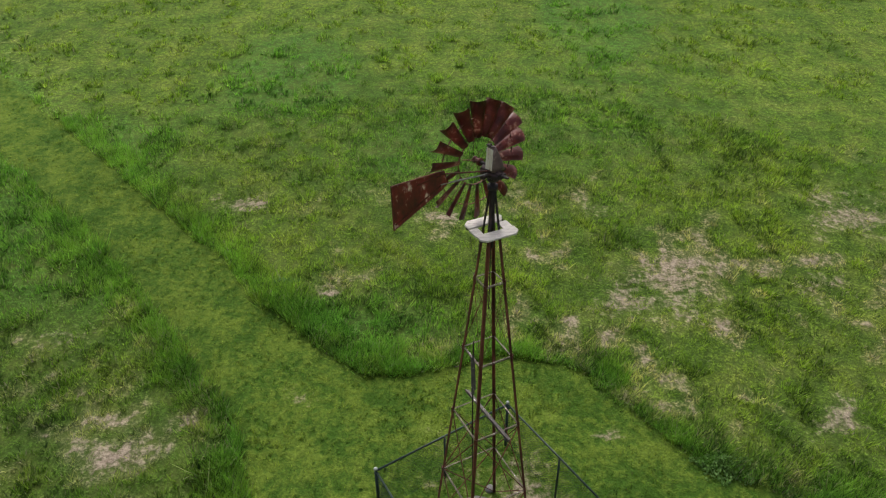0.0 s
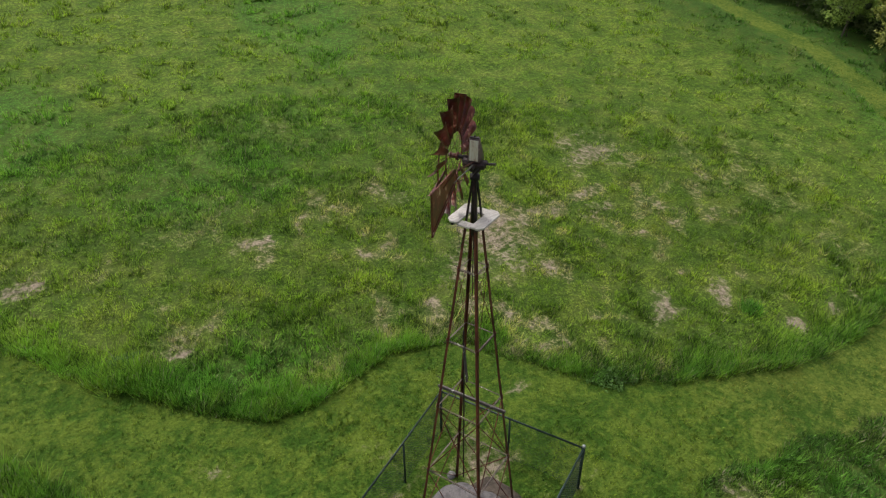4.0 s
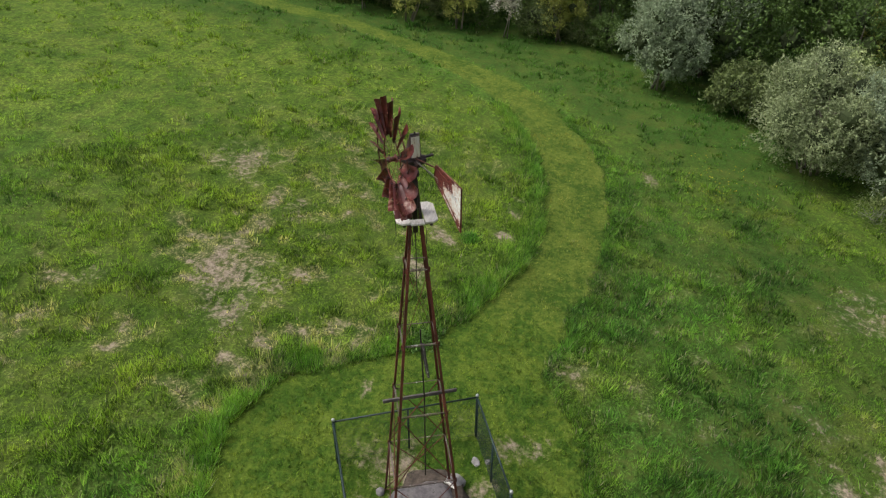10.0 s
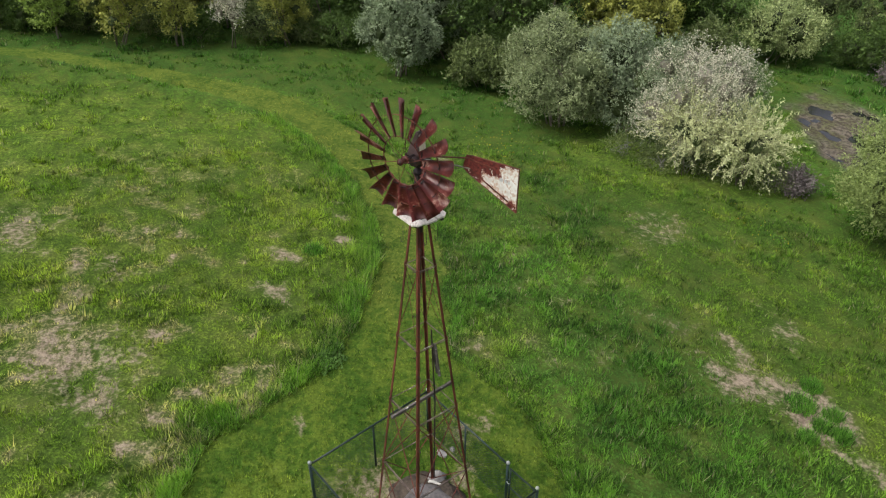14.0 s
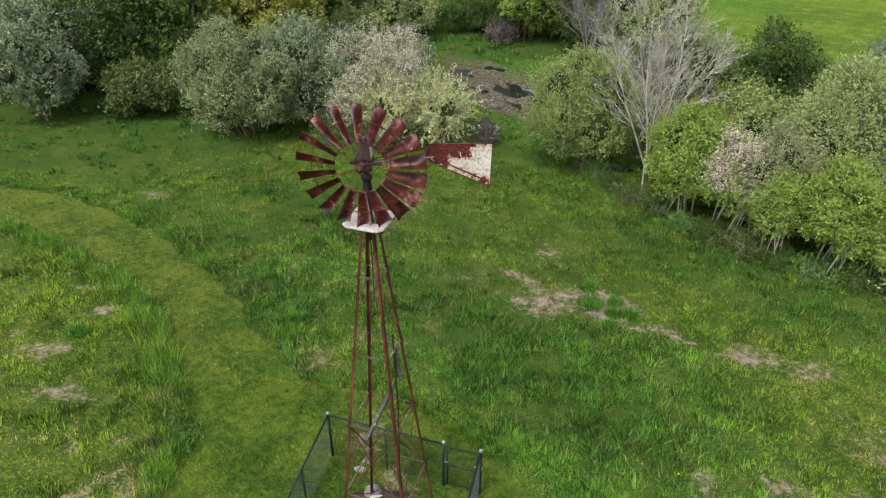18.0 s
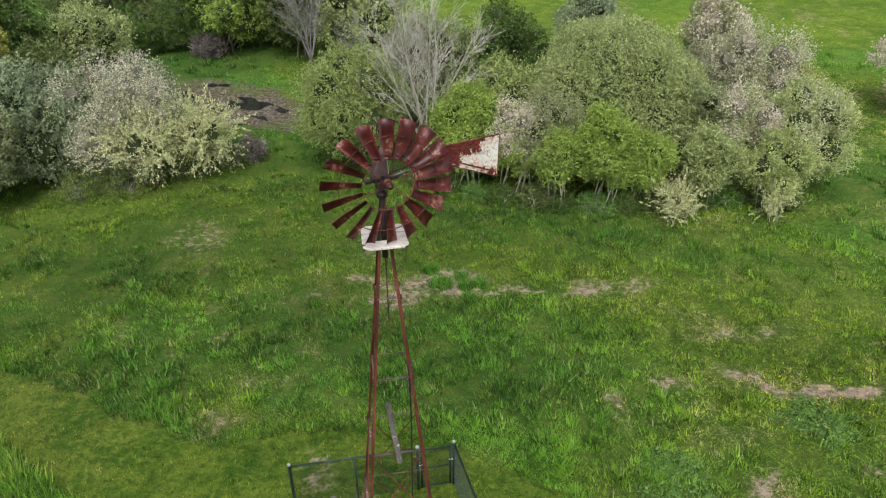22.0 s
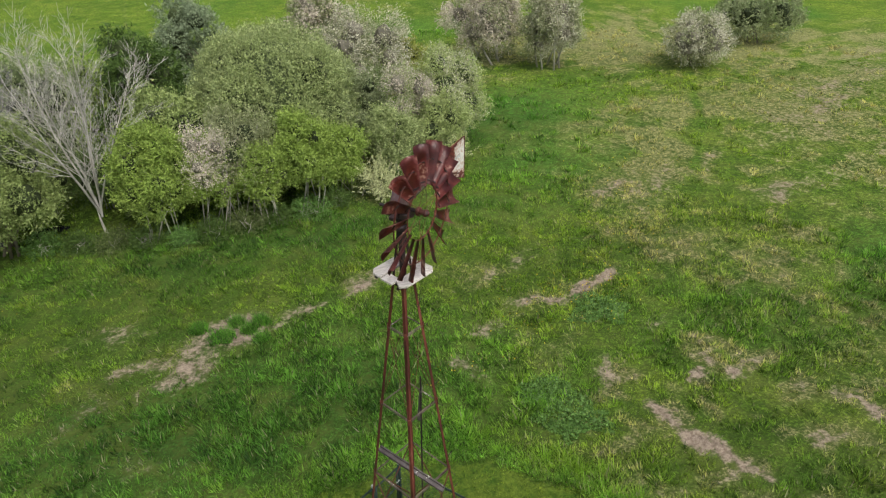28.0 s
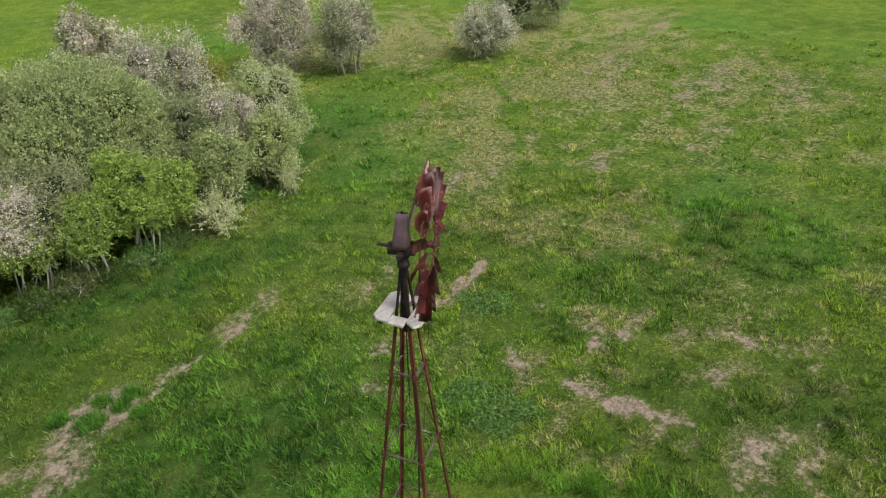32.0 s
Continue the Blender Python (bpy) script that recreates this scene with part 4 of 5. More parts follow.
def chain_panel(p, q, lo=0.03, hi=1.24, cell=0.062):
    """Woven wire: two sets of slanting wires between the posts."""
    p, q = Vector((*p, 0)), Vector((*q, 0))
    length = (q - p).length
    d = (q - p) / length
    n = V(-d.y, d.x, 0)
    verts, loops = [], []
    high = hi - lo
    for sign in (1, -1):
        s = -high
        while s < length + high:
            a0, a1 = s, s + high * sign * 0.9
            ends = []
            for u, h in ((a0, 0.0), (a1, 1.0)):
                ends.append((u, h))
            (u0, h0), (u1, h1) = ends
            if u0 != u1:
                for lim, low in ((0.0, True), (length, False)):
                    for which in (0, 1):
                        u, h = ends[which]
                        if (low and u < lim) or (not low and u > lim):
                            t = (lim - u0) / (u1 - u0)
                            ends[which] = (lim, t)
            s += cell
            if abs(ends[0][0] - ends[1][0]) < 0.01 or not all(-0.01 <= h <= 1.01 for _, h in ends):
                continue
            pts = []
            for u, h in ends:
                w = p + d * u
                w.z = on_land(w.x, w.y) + lo + high * h
                pts.append(w)
            along = (pts[1] - pts[0]).normalized()
            wide = along.cross(n).normalized() * 0.0024
            off = n * 0.003 * sign
            for e in (wide, n * 0.0024):
                k = len(verts)
                verts += [pts[0] + e + off, pts[0] - e + off, pts[1] - e + off, pts[1] + e + off]
                loops += [k, k + 1, k + 2, k + 3]
    return mesh_from("wire_mesh", np.array([tuple(v) for v in verts]), np.full(len(loops) // 4, 4), loops, "fence_vinyl")


def fence():
    pen = thing("chain_link_fence", (0.7, 8.7, on_land(0.7, 8.7)), "square dark green chain-link fence with pale post caps", "fence")

    def post(p, r=0.032, cap=True, high=1.30):
        z = on_land(*p)
        bm = bmesh.new()
        tube(bm, [(*p, z - 0.2), (*p, z + high)], r, 10)
        ob = part("post", bm, "fence_vinyl", pen, "", True)
        if cap:
            bm = bmesh.new()
            tube(bm, [(*p, z + high - 0.015), (*p, z + high + 0.02), (*p, z + high + 0.045)], [r * 1.25, r * 1.2, r * 0.5], 10)
            part("post_cap", bm, "fence_cap", ob, "pale metal cap", True)
            for h in (0.15, 0.62, 1.15):
                bm = bmesh.new()
                tube(bm, [(*p, z + h), (*p, z + h + 0.022)], r * 1.18, 10)
                part("band", bm, "fence_vinyl", ob)
        return ob

    def rail(p, q, h, r=0.021):
        bm = bmesh.new()
        tube(bm, [(*p, on_land(*p) + h), (*q, on_land(*q) + h)], r, 8)
        part("rail", bm, "fence_vinyl", pen, "", True)

    def between(p, q, s):
        return (p[0] + (q[0] - p[0]) * s, p[1] + (q[1] - p[1]) * s)

    for p in (POST_A, POST_B, POST_C, POST_D, POST_F):
        post(p)
    for p, q in ((POST_A, POST_B), (POST_A, POST_C), (POST_B, POST_F), (POST_F, POST_D)):
        rail(p, q, 1.25)
        post(between(p, q, 0.5), 0.022, False, 1.23)
        part("wire_mesh", chain_panel(p, q), None, pen, "woven dark green wire")
        bm = bmesh.new()
        tube(bm, [(*p, on_land(*p) + 0.05), (*q, on_land(*q) + 0.05)], 0.003, 4)
        part("tension_wire", bm, "fence_vinyl", pen)
    # gate
    gate_ends = between(POST_C, POST_D, 0.10), between(POST_C, POST_D, 0.90)
    z0 = [on_land(*g) for g in gate_ends]
    bm = bmesh.new()
    for g, z in zip(gate_ends, z0):
        tube(bm, [(*g, z + 0.06), (*g, z + 1.20)], 0.021, 8)
    for h in (0.08, 0.64, 1.19):
        tube(bm, [(*gate_ends[0], z0[0] + h), (*gate_ends[1], z0[1] + h)], 0.018, 8)
    gate = part("gate", bm, "fence_vinyl", pen, "closed chain-link gate", True)
    part("gate_mesh", chain_panel(gate_ends[0], gate_ends[1], 0.09, 1.18), None, gate)
    bm = bmesh.new()
    c = Vector((*between(POST_C, POST_D, 0.06), on_land(*POST_C) + 0.80))
    ring = [c + V(0.05 * math.cos(a), 0.035 * math.sin(a), -0.03 * math.sin(a / 2)) for a in np.linspace(0, 2 * math.pi, 14)]
    tube(bm, ring, 0.008, 5)
    part("chain", bm, "fence_cap", gate, "pale chain round the gate post")
    bm = bmesh.new()
    c = Vector((*between(POST_C, POST_D, 0.95), on_land(*POST_D) + 0.80))
    bar(bm, c + V(-0.07, -0.04, 0), c + V(0.06, 0.05, 0.01), 0.03, 0.02)
    part("hinge", bm, "fence_cap", gate, "pale hinge")


fence()


# ---- well cap, stones and pipe at the foot of the tower ----
def lump(name, at, size, material, label, category, seed, flat=0.0, sink=0.3, turn=0.0, group=""):
    """A rounded stone: a noisy, flattened ball set a little into the ground."""
    rnd = random.Random(seed)
    bm = bmesh.new()
    bmesh.ops.create_icosphere(bm, subdivisions=3, radius=1.0)
    off = Vector((rnd.uniform(0, 50), rnd.uniform(0, 50), rnd.uniform(0, 50)))
    for v in bm.verts:
        n = noise.noise(v.co * 1.3 + off) * 0.22 + noise.noise(v.co * 3.1 + off) * 0.08
        v.co *= 1 + n
        if flat and v.co.z > flat:
            v.co.z = flat + (v.co.z - flat) * 0.15
    z = on_land(*at)
    m = pose(at[0], at[1], z + size[2] * (1 - 2 * sink) * 0.5, 0, 0, turn) @ Matrix.Diagonal((*size, 1))
    bmesh.ops.transform(bm, matrix=m, verts=bm.verts[:])
    ob = part(name, bm, material, None, "", True)
    return tagged(ob, label, category, group)


lump("well_cap", (0.50, 8.64), (0.86, 0.80, 0.36), "concrete", "low domed grey concrete well cap under the tower", "well cap", 3, 0.6, 0.32, 20)
lump("boulder", (1.58, 8.24), (0.19, 0.22, 0.22), "stone", "pale grey boulder beside the tower leg", "rock", 5, 0, 0.3, 40, "stones at the tower")
lump("boulder", (0.79, 9.64), (0.10, 0.09, 0.10), "stone", "small pale stone at a tower leg", "rock", 8, 0, 0.3, 10, "stones at the tower")
lump("boulder", (1.47, 8.52), (0.10, 0.09, 0.09), "stone", "small pale stone beside the well cap", "rock", 9, 0, 0.3, 70, "stones at the tower")
lump("boulder", (2.34, 7.98), (0.14, 0.09, 0.035), "stone", "flat pale stone sunk in the turf", "rock", 11, 0, 0.3, 30, "stones at the tower")
lump("boulder", (2.45, 7.72), (0.07, 0.06, 0.05), "stone", "small flat pale stone by the fence", "rock", 12, 0, 0.3, 0, "stones at the tower")
lump("bare_soil", (1.02, 8.62), (0.78, 0.86, 0.12), "soil", "dark bare soil heaped round the well cap", "soil", 21, 0, 0.3, -20)


def bent_pipe():
    bm = bmesh.new()
    z = on_land(1.35, 8.2) + 0.10
    tube(bm, [(1.42, 8.42, z + 0.12), (1.44, 8.34, z + 0.08), (1.36, 8.20, z + 0.04), (1.27, 8.08, z + 0.0), (1.24, 8.05, z - 0.08)], [0.028, 0.032, 0.035, 0.034, 0.03], 8)
    tagged(part("bent_pipe", bm, "white_pipe", None, "", True), "short bent white pipe lying by the well cap", "pipe")


bent_pipe()


# ---- trees and shrubs ----
def leaf_mesh(name, centres, along, length, width, material, rng, whole=True):
    """Many small pointed leaves that follow their twigs: four-cornered blades near by, three-cornered ones far off."""
    n = len(centres)
    d = along * 0.8 + rng.normal(size=(n, 3)) * 0.55
    d /= np.linalg.norm(d, axis=1, keepdims=True) + 1e-9
    face = rng.normal(size=(n, 3)) * 0.6 + along * 0.45 + np.array([0.0, 0.0, 0.55])
    s = np.cross(d, face)
    s /= np.linalg.norm(s, axis=1, keepdims=True) + 1e-9
    ln = length * rng.uniform(0.6, 1.35, (n, 1))
    wd = width * rng.uniform(0.6, 1.35, (n, 1))
    if whole:
        v = np.stack([centres - d * ln / 2, centres + s * wd / 2, centres + d * ln / 2, centres - s * wd / 2], 1)
    else:
        v = np.stack([centres - d * ln / 2 + s * wd * 0.6, centres + d * ln / 2, centres - d * ln / 2 - s * wd * 0.6], 1)
    return mesh_from(name, v.reshape(-1, 3), np.full(n, v.shape[1]), np.arange(v.shape[1] * n), material)


def lobes_for(rng, base, height, reach, count, low, dome=False):
    """Rounded masses that make up a crown: they overlap on the shell of a dome that is broad to its foot. Small ones ride on the outside."""
    out = []
    if dome:
        # one great rounded mass with gentle swellings
        out.append((np.array([base[0], base[1], base[2] + height * 0.48]), np.array([reach, reach, height * 0.52])))
        for k in range(count):
            a, dz = k * 2.39996, 0.85 - 1.3 * (k + 0.5) / count
            flat = math.sqrt(1 - dz * dz)
            r = reach * rng.uniform(0.26, 0.36)
            out.append((np.array([base[0] + 0.74 * reach * flat * math.cos(a), base[1] + 0.74 * reach * flat * math.sin(a), base[2] + height * (0.48 + 0.38 * dz)]), np.array([r, r, r * 1.1])))
        return out
    size = reach * 1.28 / math.sqrt(count)
    half = height * (1 - low) / 2
    for k in range(count):
        dz = 1 - 1.86 * (k + 0.5) / count
        a = k * 2.39996 + rng.uniform(-0.5, 0.5)
        flat = math.sqrt(1 - dz * dz) if dz > 0 else max(math.sqrt(1 - dz * dz), 0.88 + 0.12 * dz)
        r = size * rng.uniform(0.75, 1.25)
        u = max(reach - r, 0.1) * flat * rng.uniform(0.78, 1.06)
        h = height * low + half + dz * (half - 0.9 * r) * rng.uniform(0.88, 1.02)
        p = np.array([base[0] + math.cos(a) * u, base[1] + math.sin(a) * u, base[2] + max(h, 0.45 * r)])
        out.append((p, np.array([r, r, r * rng.uniform(0.85, 1.2)])))
        for j in range(2):
            d = rng.normal(size=3)
            d[:2] += 0.9 * np.array([math.cos(a), math.sin(a)]) * flat
            d[2] = 0.6 * d[2] + 0.5 * dz + 0.3
            d /= np.linalg.norm(d)
            q = p + d * r * 0.8
            s = r * rng.uniform(0.3, 0.6)
            q[2] = min(q[2], base[2] + height * 1.02 - s)
            out.append((q, np.array([s, s, s * 1.15])))
    return out


def tree(name, label, category, x, y, height, reach, leaf, leaves, size, stems=4, lobes=11, low=0.12, seed=1, bark="bark", blossom=None, share=0.0, bare_stem=0.25, group="", droop=0.2, spiky=0.55, bloom_low=0.0, dome=False, far=False, twig=0.34):
    rng = np.random.RandomState(seed)
    leaves, size = int(leaves * 1.45), size * 0.80
    z = on_land(x, y)
    tr = thing(name, (x, y, z), label, category, group)
    masses = lobes_for(rng, (x, y, z), height, reach, lobes, low, dome)
    apart = reach * (0.34 if bark == "bark_pale" else 0.13)
    for k in range(stems):
        bm = bmesh.new()
        a = 2 * math.pi * (k + rng.uniform(0, 0.7)) / stems
        foot = V(x + math.cos(a) * apart, y + math.sin(a) * apart, z - 0.1)
        p, r = masses[int(rng.randint(len(masses)))]
        tip = Vector(p) + V(0, 0, r[2] * 0.5)
        m1 = foot.lerp(tip, 0.35) + V(rng.uniform(-0.1, 0.1) * reach, rng.uniform(-0.1, 0.1) * reach, 0.08 * height)
        thick = (0.011 * height + 0.02) * (0.45 if category == "shrub" else 0.8)
        tube(bm, [foot, m1, foot.lerp(tip, 0.7) + V(0, 0, 0.05 * height), tip], [thick, thick * 0.75, thick * 0.5, thick * 0.15], 6)
        stem = part("trunk", bm, bark, tr, "", True)
        for j in range(3):
            q, rr = masses[int(rng.randint(len(masses)))]
            start = m1.lerp(tip, 0.2 * j)
            end = Vector(q)
            bm = bmesh.new()
            tube(bm, [start, start.lerp(end, 0.5) + V(0, 0, 0.05 * height), end], [thick * 0.45, thick * 0.3, thick * 0.08], 5)
            part("branch", bm, bark, stem, "", True)
    # added solid balls in each large mass: their colour paints the shade between leaves
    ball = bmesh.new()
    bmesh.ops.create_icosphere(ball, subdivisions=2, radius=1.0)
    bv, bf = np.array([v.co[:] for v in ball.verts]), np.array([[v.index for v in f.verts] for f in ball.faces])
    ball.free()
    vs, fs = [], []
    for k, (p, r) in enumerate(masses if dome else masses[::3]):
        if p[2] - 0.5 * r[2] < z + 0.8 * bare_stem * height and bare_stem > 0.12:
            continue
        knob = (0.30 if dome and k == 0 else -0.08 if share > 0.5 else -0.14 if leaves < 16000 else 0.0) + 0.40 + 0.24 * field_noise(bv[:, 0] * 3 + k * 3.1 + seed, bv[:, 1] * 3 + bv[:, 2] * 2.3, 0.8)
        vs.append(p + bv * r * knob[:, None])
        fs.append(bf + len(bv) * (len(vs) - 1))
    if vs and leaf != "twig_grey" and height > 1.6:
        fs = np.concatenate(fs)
        tagged(part("inner_foliage", mesh_from("inner_foliage", np.concatenate(vs), np.full(len(fs), 3), fs.ravel(), "shade_core_pale" if share > 0.5 else "inner_foliage"), None, tr, "added core whose dark colour stands in for shade inside the crown"), kind="stuff")
    weight = np.array([(r[0] * r[1]) ** (1.0 if dome else 0.85) for _, r in masses])
    # leaves grow along twigs: each twig springs from the uneven surface of a mass, with dark hollows between
    each = 48 if twig > 0.5 else 9
    tries = int(leaves * 2.2 / each)
    pick = rng.choice(len(masses), tries, p=weight / weight.sum())
    direction = rng.normal(size=(tries, 3))
    direction /= np.linalg.norm(direction, axis=1, keepdims=True)
    cen, rad = np.array([m[0] for m in masses])[pick], np.array([m[1] for m in masses])[pick]
    lump_n = field_noise(direction[:, 0] * 3 + pick * 7.7 + seed, direction[:, 1] * 3 + direction[:, 2] * 2.2, 0.5)
    depth = (0.90 + 0.12 * lump_n + rng.uniform(-0.10, 0.02, tries) if dome else 0.70 + 0.36 * lump_n + rng.uniform(-0.22, 0.08, tries)) + spiky * np.maximum(0, lump_n - 0.6)
    pos = cen + direction * rad * depth[:, None]
    keep = (pos[:, 2] > land(pos[:, 0], pos[:, 1]) + 0.05) & (rng.uniform(0, 1, tries) > 0.75 * smooth(z + bare_stem * height - pos[:, 2], -0.05 * height, 0.2 * height))
    # no leaves deep inside the crown
    for k, (p, r) in enumerate(masses):
        keep &= (pick == k) | (np.square((pos - p) / r).sum(1) > 0.36)
    pos, direction = pos[keep][:leaves // each], direction[keep][:leaves // each]
    shoot = direction * 0.8 + rng.normal(size=pos.shape) * 0.40 + np.array([0.0, 0.0, 0.55 - droop])
    shoot /= np.linalg.norm(shoot, axis=1, keepdims=True)
    span = twig * rng.uniform(0.5, 1.3, (len(pos), 1)) * (1.5 if spiky > 0.7 else 1.0) * (1.6 if far else 1.0)
    pos = np.repeat(pos, each, 0) + np.repeat(shoot * span, each, 0) * rng.uniform(-0.3, 1.0, (len(pos) * each, 1)) + rng.normal(size=(len(pos) * each, 3)) * size * (0.30 if twig > 0.5 else 0.45)
    direction = np.repeat(shoot, each, 0)
    above = pos[:, 2] > land(pos[:, 0], pos[:, 1]) + 0.02
    pos, direction = pos[above], direction[above]
    if blossom and share > 0:
        flower = field_noise(pos[:, 0] * 1.0 + seed, pos[:, 1] + pos[:, 2] * 0.8, 0.9) + 0.35 * rng.uniform(-1, 1, len(pos)) < share * smooth(pos[:, 2] - z - bloom_low * height, -0.06 * height, 0.06 * height)
        part("blossom", leaf_mesh("blossom", pos[flower], direction[flower], size * 0.66, size * 0.46, blossom, rng), None, tr, "dense pale blossom")
        pos, direction = pos[~flower], direction[~flower]
    part("crown", leaf_mesh("crown", pos, direction, size, size * (0.36 if spiky > 0.7 else 0.46), leaf, rng, spiky > 0.7), None, tr)
    return tr


def bare_tree(x, y, height, spread, seed, label, bark="bark_pale", stems=5, girth=0.075):
    """A leafless tree: a short trunk forks into long upright limbs, which carry branches and fine twigs."""
    rng = random.Random(seed)
    z = on_land(x, y)
    tr = thing("bare_tree", (x, y, z), label, "tree")
    twigs = bmesh.new()

    def shoot(bm, p, d, length, r, bits, lift, sides):
        pts, radii = [Vector(p)], [r]
        for s in range(bits):
            d = (d + V(rng.uniform(-0.09, 0.09), rng.uniform(-0.09, 0.09), lift)).normalized()
            pts.append(pts[-1] + d * length / bits)
            radii.append(max(r * (1 - 0.82 * (s + 1) / bits), 0.0035))
        tube(bm, pts, radii, sides, False)
        return pts, radii, d

    def at(pts, radii, s):
        q = s * (len(pts) - 1)
        i = min(int(q), len(pts) - 2)
        return pts[i].lerp(pts[i + 1], q - i), radii[i] + (radii[i + 1] - radii[i]) * (q - i), (pts[i + 1] - pts[i]).normalized()

    def aside(d, a, k):
        n = V(math.cos(a), math.sin(a), 0)
        return (d + (n - n.dot(d) * d) * k).normalized()

    bm = bmesh.new()
    fork = height * 0.17
    shoot(bm, (x, y, z - 0.1), V(0.05, 0.03, 1), fork + 0.1, girth, 2, 0.0, 8)
    trunk = part("trunk", bm, bark, tr, "", True)
    for k in range(stems):
        a = 2 * math.pi * k / stems + rng.uniform(-0.4, 0.4)
        lean = spread * rng.uniform(0.10, 0.34)
        bm = bmesh.new()
        pts, radii, d = shoot(bm, (x + 0.02, y, z + fork * rng.uniform(0.7, 1.0)), V(lean * math.cos(a), lean * math.sin(a), 1).normalized(), height * rng.uniform(0.72, 0.88), girth * rng.uniform(0.5, 0.7), 8, 0.02, 6)
        part("limb", bm, bark, trunk, "", True)
        for j in range(13):
            s = 0.16 + 0.82 * (j + rng.random()) / 13
            p, r, e = at(pts, radii, s)
            bp, br, be = shoot(twigs, p, aside(e, rng.uniform(0, 6.28), rng.uniform(0.40, 0.7) * spread), height * (0.34 - 0.2 * s) * rng.uniform(0.7, 1.2), max(0.42 * r, 0.007), 4, 0.07, 4)
            for i in range(9):
                p2, r2, e2 = at(bp, br, 0.15 + 0.85 * (i + rng.random()) / 9)
                tp, tr2, te = shoot(twigs, p2, aside(e2, rng.uniform(0, 6.28), rng.uniform(0.4, 0.9)), height * rng.uniform(0.045, 0.10), max(0.6 * r2, 0.005), 2, 0.06, 3)
                for _ in range(3):
                    p3, r3, e3 = at(tp, tr2, rng.uniform(0.2, 0.95))
                    shoot(twigs, p3, aside(e3, rng.uniform(0, 6.28), rng.uniform(0.4, 0.9)), height * rng.uniform(0.025, 0.06), 0.0045, 1, 0.05, 3)
    tagged(part("twig_mass", twigs, bark, tr, "fine pale leafless twigs"), kind="stuff")
    return tr


WILLOW = "grey-green willow with a dense rounded crown"
# east side of the meadow: silvery willow, willows and the flowering shrub by the pond
tree("willow", "silvery grey-green willow bush at the wood's edge", "tree", 30.6, 5.3, 5.4, 2.5, "leaf_mist", 21000, 0.16, 5, 11, 0.06, 11, bare_stem=0.08)
tree("willow", "silvery willow tree behind the path", "tree", 34.0, 3.2, 6.0, 2.4, "leaf_mist", 9000, 0.22, 4, 9, 0.10, 12)
tree("willow", WILLOW, "tree", 23.0, -1.5, 5.3, 3.0, "leaf_sage", 30000, 0.135, 6, 13, 0.03, 13, bare_stem=0.08)
tree("willow", "blue-grey willow between two pale shrubs", "tree", 22.0, -4.6, 5.4, 2.6, "leaf_mist", 20000, 0.14, 5, 10, 0.04, 14, bare_stem=0.08)
tree("hawthorn", "broad shrub covered in off-white blossom", "tree", 19.0, -6.4, 5.3, 3.2, "leaf_blue", 32000, 0.13, 6, 18, 0.03, 15, "bark", "blossom", 0.66, 0.10, bloom_low=0.25)
tree("shrub", "cream-leaved shrub with long pale shoots", "shrub", 15.7, -7.3, 2.9, 1.5, "leaf_cream", 9000, 0.15, 8, 6, 0.36, 16, bare_stem=0.38, spiky=1.0, droop=0.40, twig=0.72)
tree("shrub", "cream-leaved shrub with long pale shoots", "shrub", 17.0, -5.3, 2.9, 1.4, "leaf_cream", 8000, 0.15, 6, 6, 0.38, 17, bare_stem=0.40, spiky=1.0, droop=0.40, twig=0.72)
for x, y, r in ((16.6, -6.6, 1.0), (15.2, -8.2, 0.9), (17.6, -4.6, 0.9), (19.2, -3.6, 1.0)):
    tree("scrub", "dark dead brush under the pale shrubs", "shrub", x, y, 0.9, r, "leaf_scrub", 1800, 0.12, 6, 6, 0.0, int(x * 10), "bark_grey", bare_stem=0.1, group="brush under the pale shrubs", spiky=0.9)
# south: the thicket behind the windmill
tree("willow", WILLOW, "tree", 9.7, -10.2, 5.4, 2.7, "leaf_olive", 36600, 0.114, 6, 14, 0.08, 21, bare_stem=0.16)
bare_tree(6.4, -9.9, 7.9, 1.45, 22, "tall pale leafless tree with fine twigs", stems=6, girth=0.075)
tree("shrub", "bright green leafy shrub at the thicket's edge", "shrub", 4.4, -9.2, 4.5, 1.55, "leaf_bright", 24400, 0.114, 8, 12, 0.16, 23, "bark_pale", bare_stem=0.28)
tree("hawthorn", "shrub with pinkish white blossom in the thicket", "shrub", 2.5, -9.0, 4.2, 1.35, "leaf_bright", 16300, 0.106, 8, 10, 0.20, 25, "bark_pale", "blossom_pink", 0.62, 0.32, bloom_low=0.52)
tree("shrub", "silvery shrub with long shoots in the thicket", "shrub", 1.2, -9.6, 4.5, 1.5, "leaf_silver", 15000, 0.114, 8, 9, 0.20, 57, "bark_pale", bare_stem=0.34, spiky=0.9)
tree("shrub", "green shrub with pale stems in the thicket", "shrub", 0.5, -8.6, 3.3, 1.0, "leaf_bright", 11200, 0.106, 8, 8, 0.22, 24, "bark_pale", bare_stem=0.36)
tree("willow", "great domed grey-green willow in the thicket", "tree", -0.8, -13.0, 6.4, 3.45, "leaf_willow", 104000, 0.112, 8, 9, 0.02, 26, bare_stem=0.05, spiky=0.1, dome=True)
tree("willow", "grey-green willow beside the great domed one", "tree", -4.0, -12.4, 4.7, 1.7, "leaf_sage", 18000, 0.112, 5, 9, 0.05, 126, bare_stem=0.1)
tree("shrub", "fresh green shrub before the willow", "shrub", -1.2, -9.0, 4.0, 1.25, "leaf_bright", 18700, 0.114, 8, 11, 0.20, 27, "bark_pale", bare_stem=0.34)
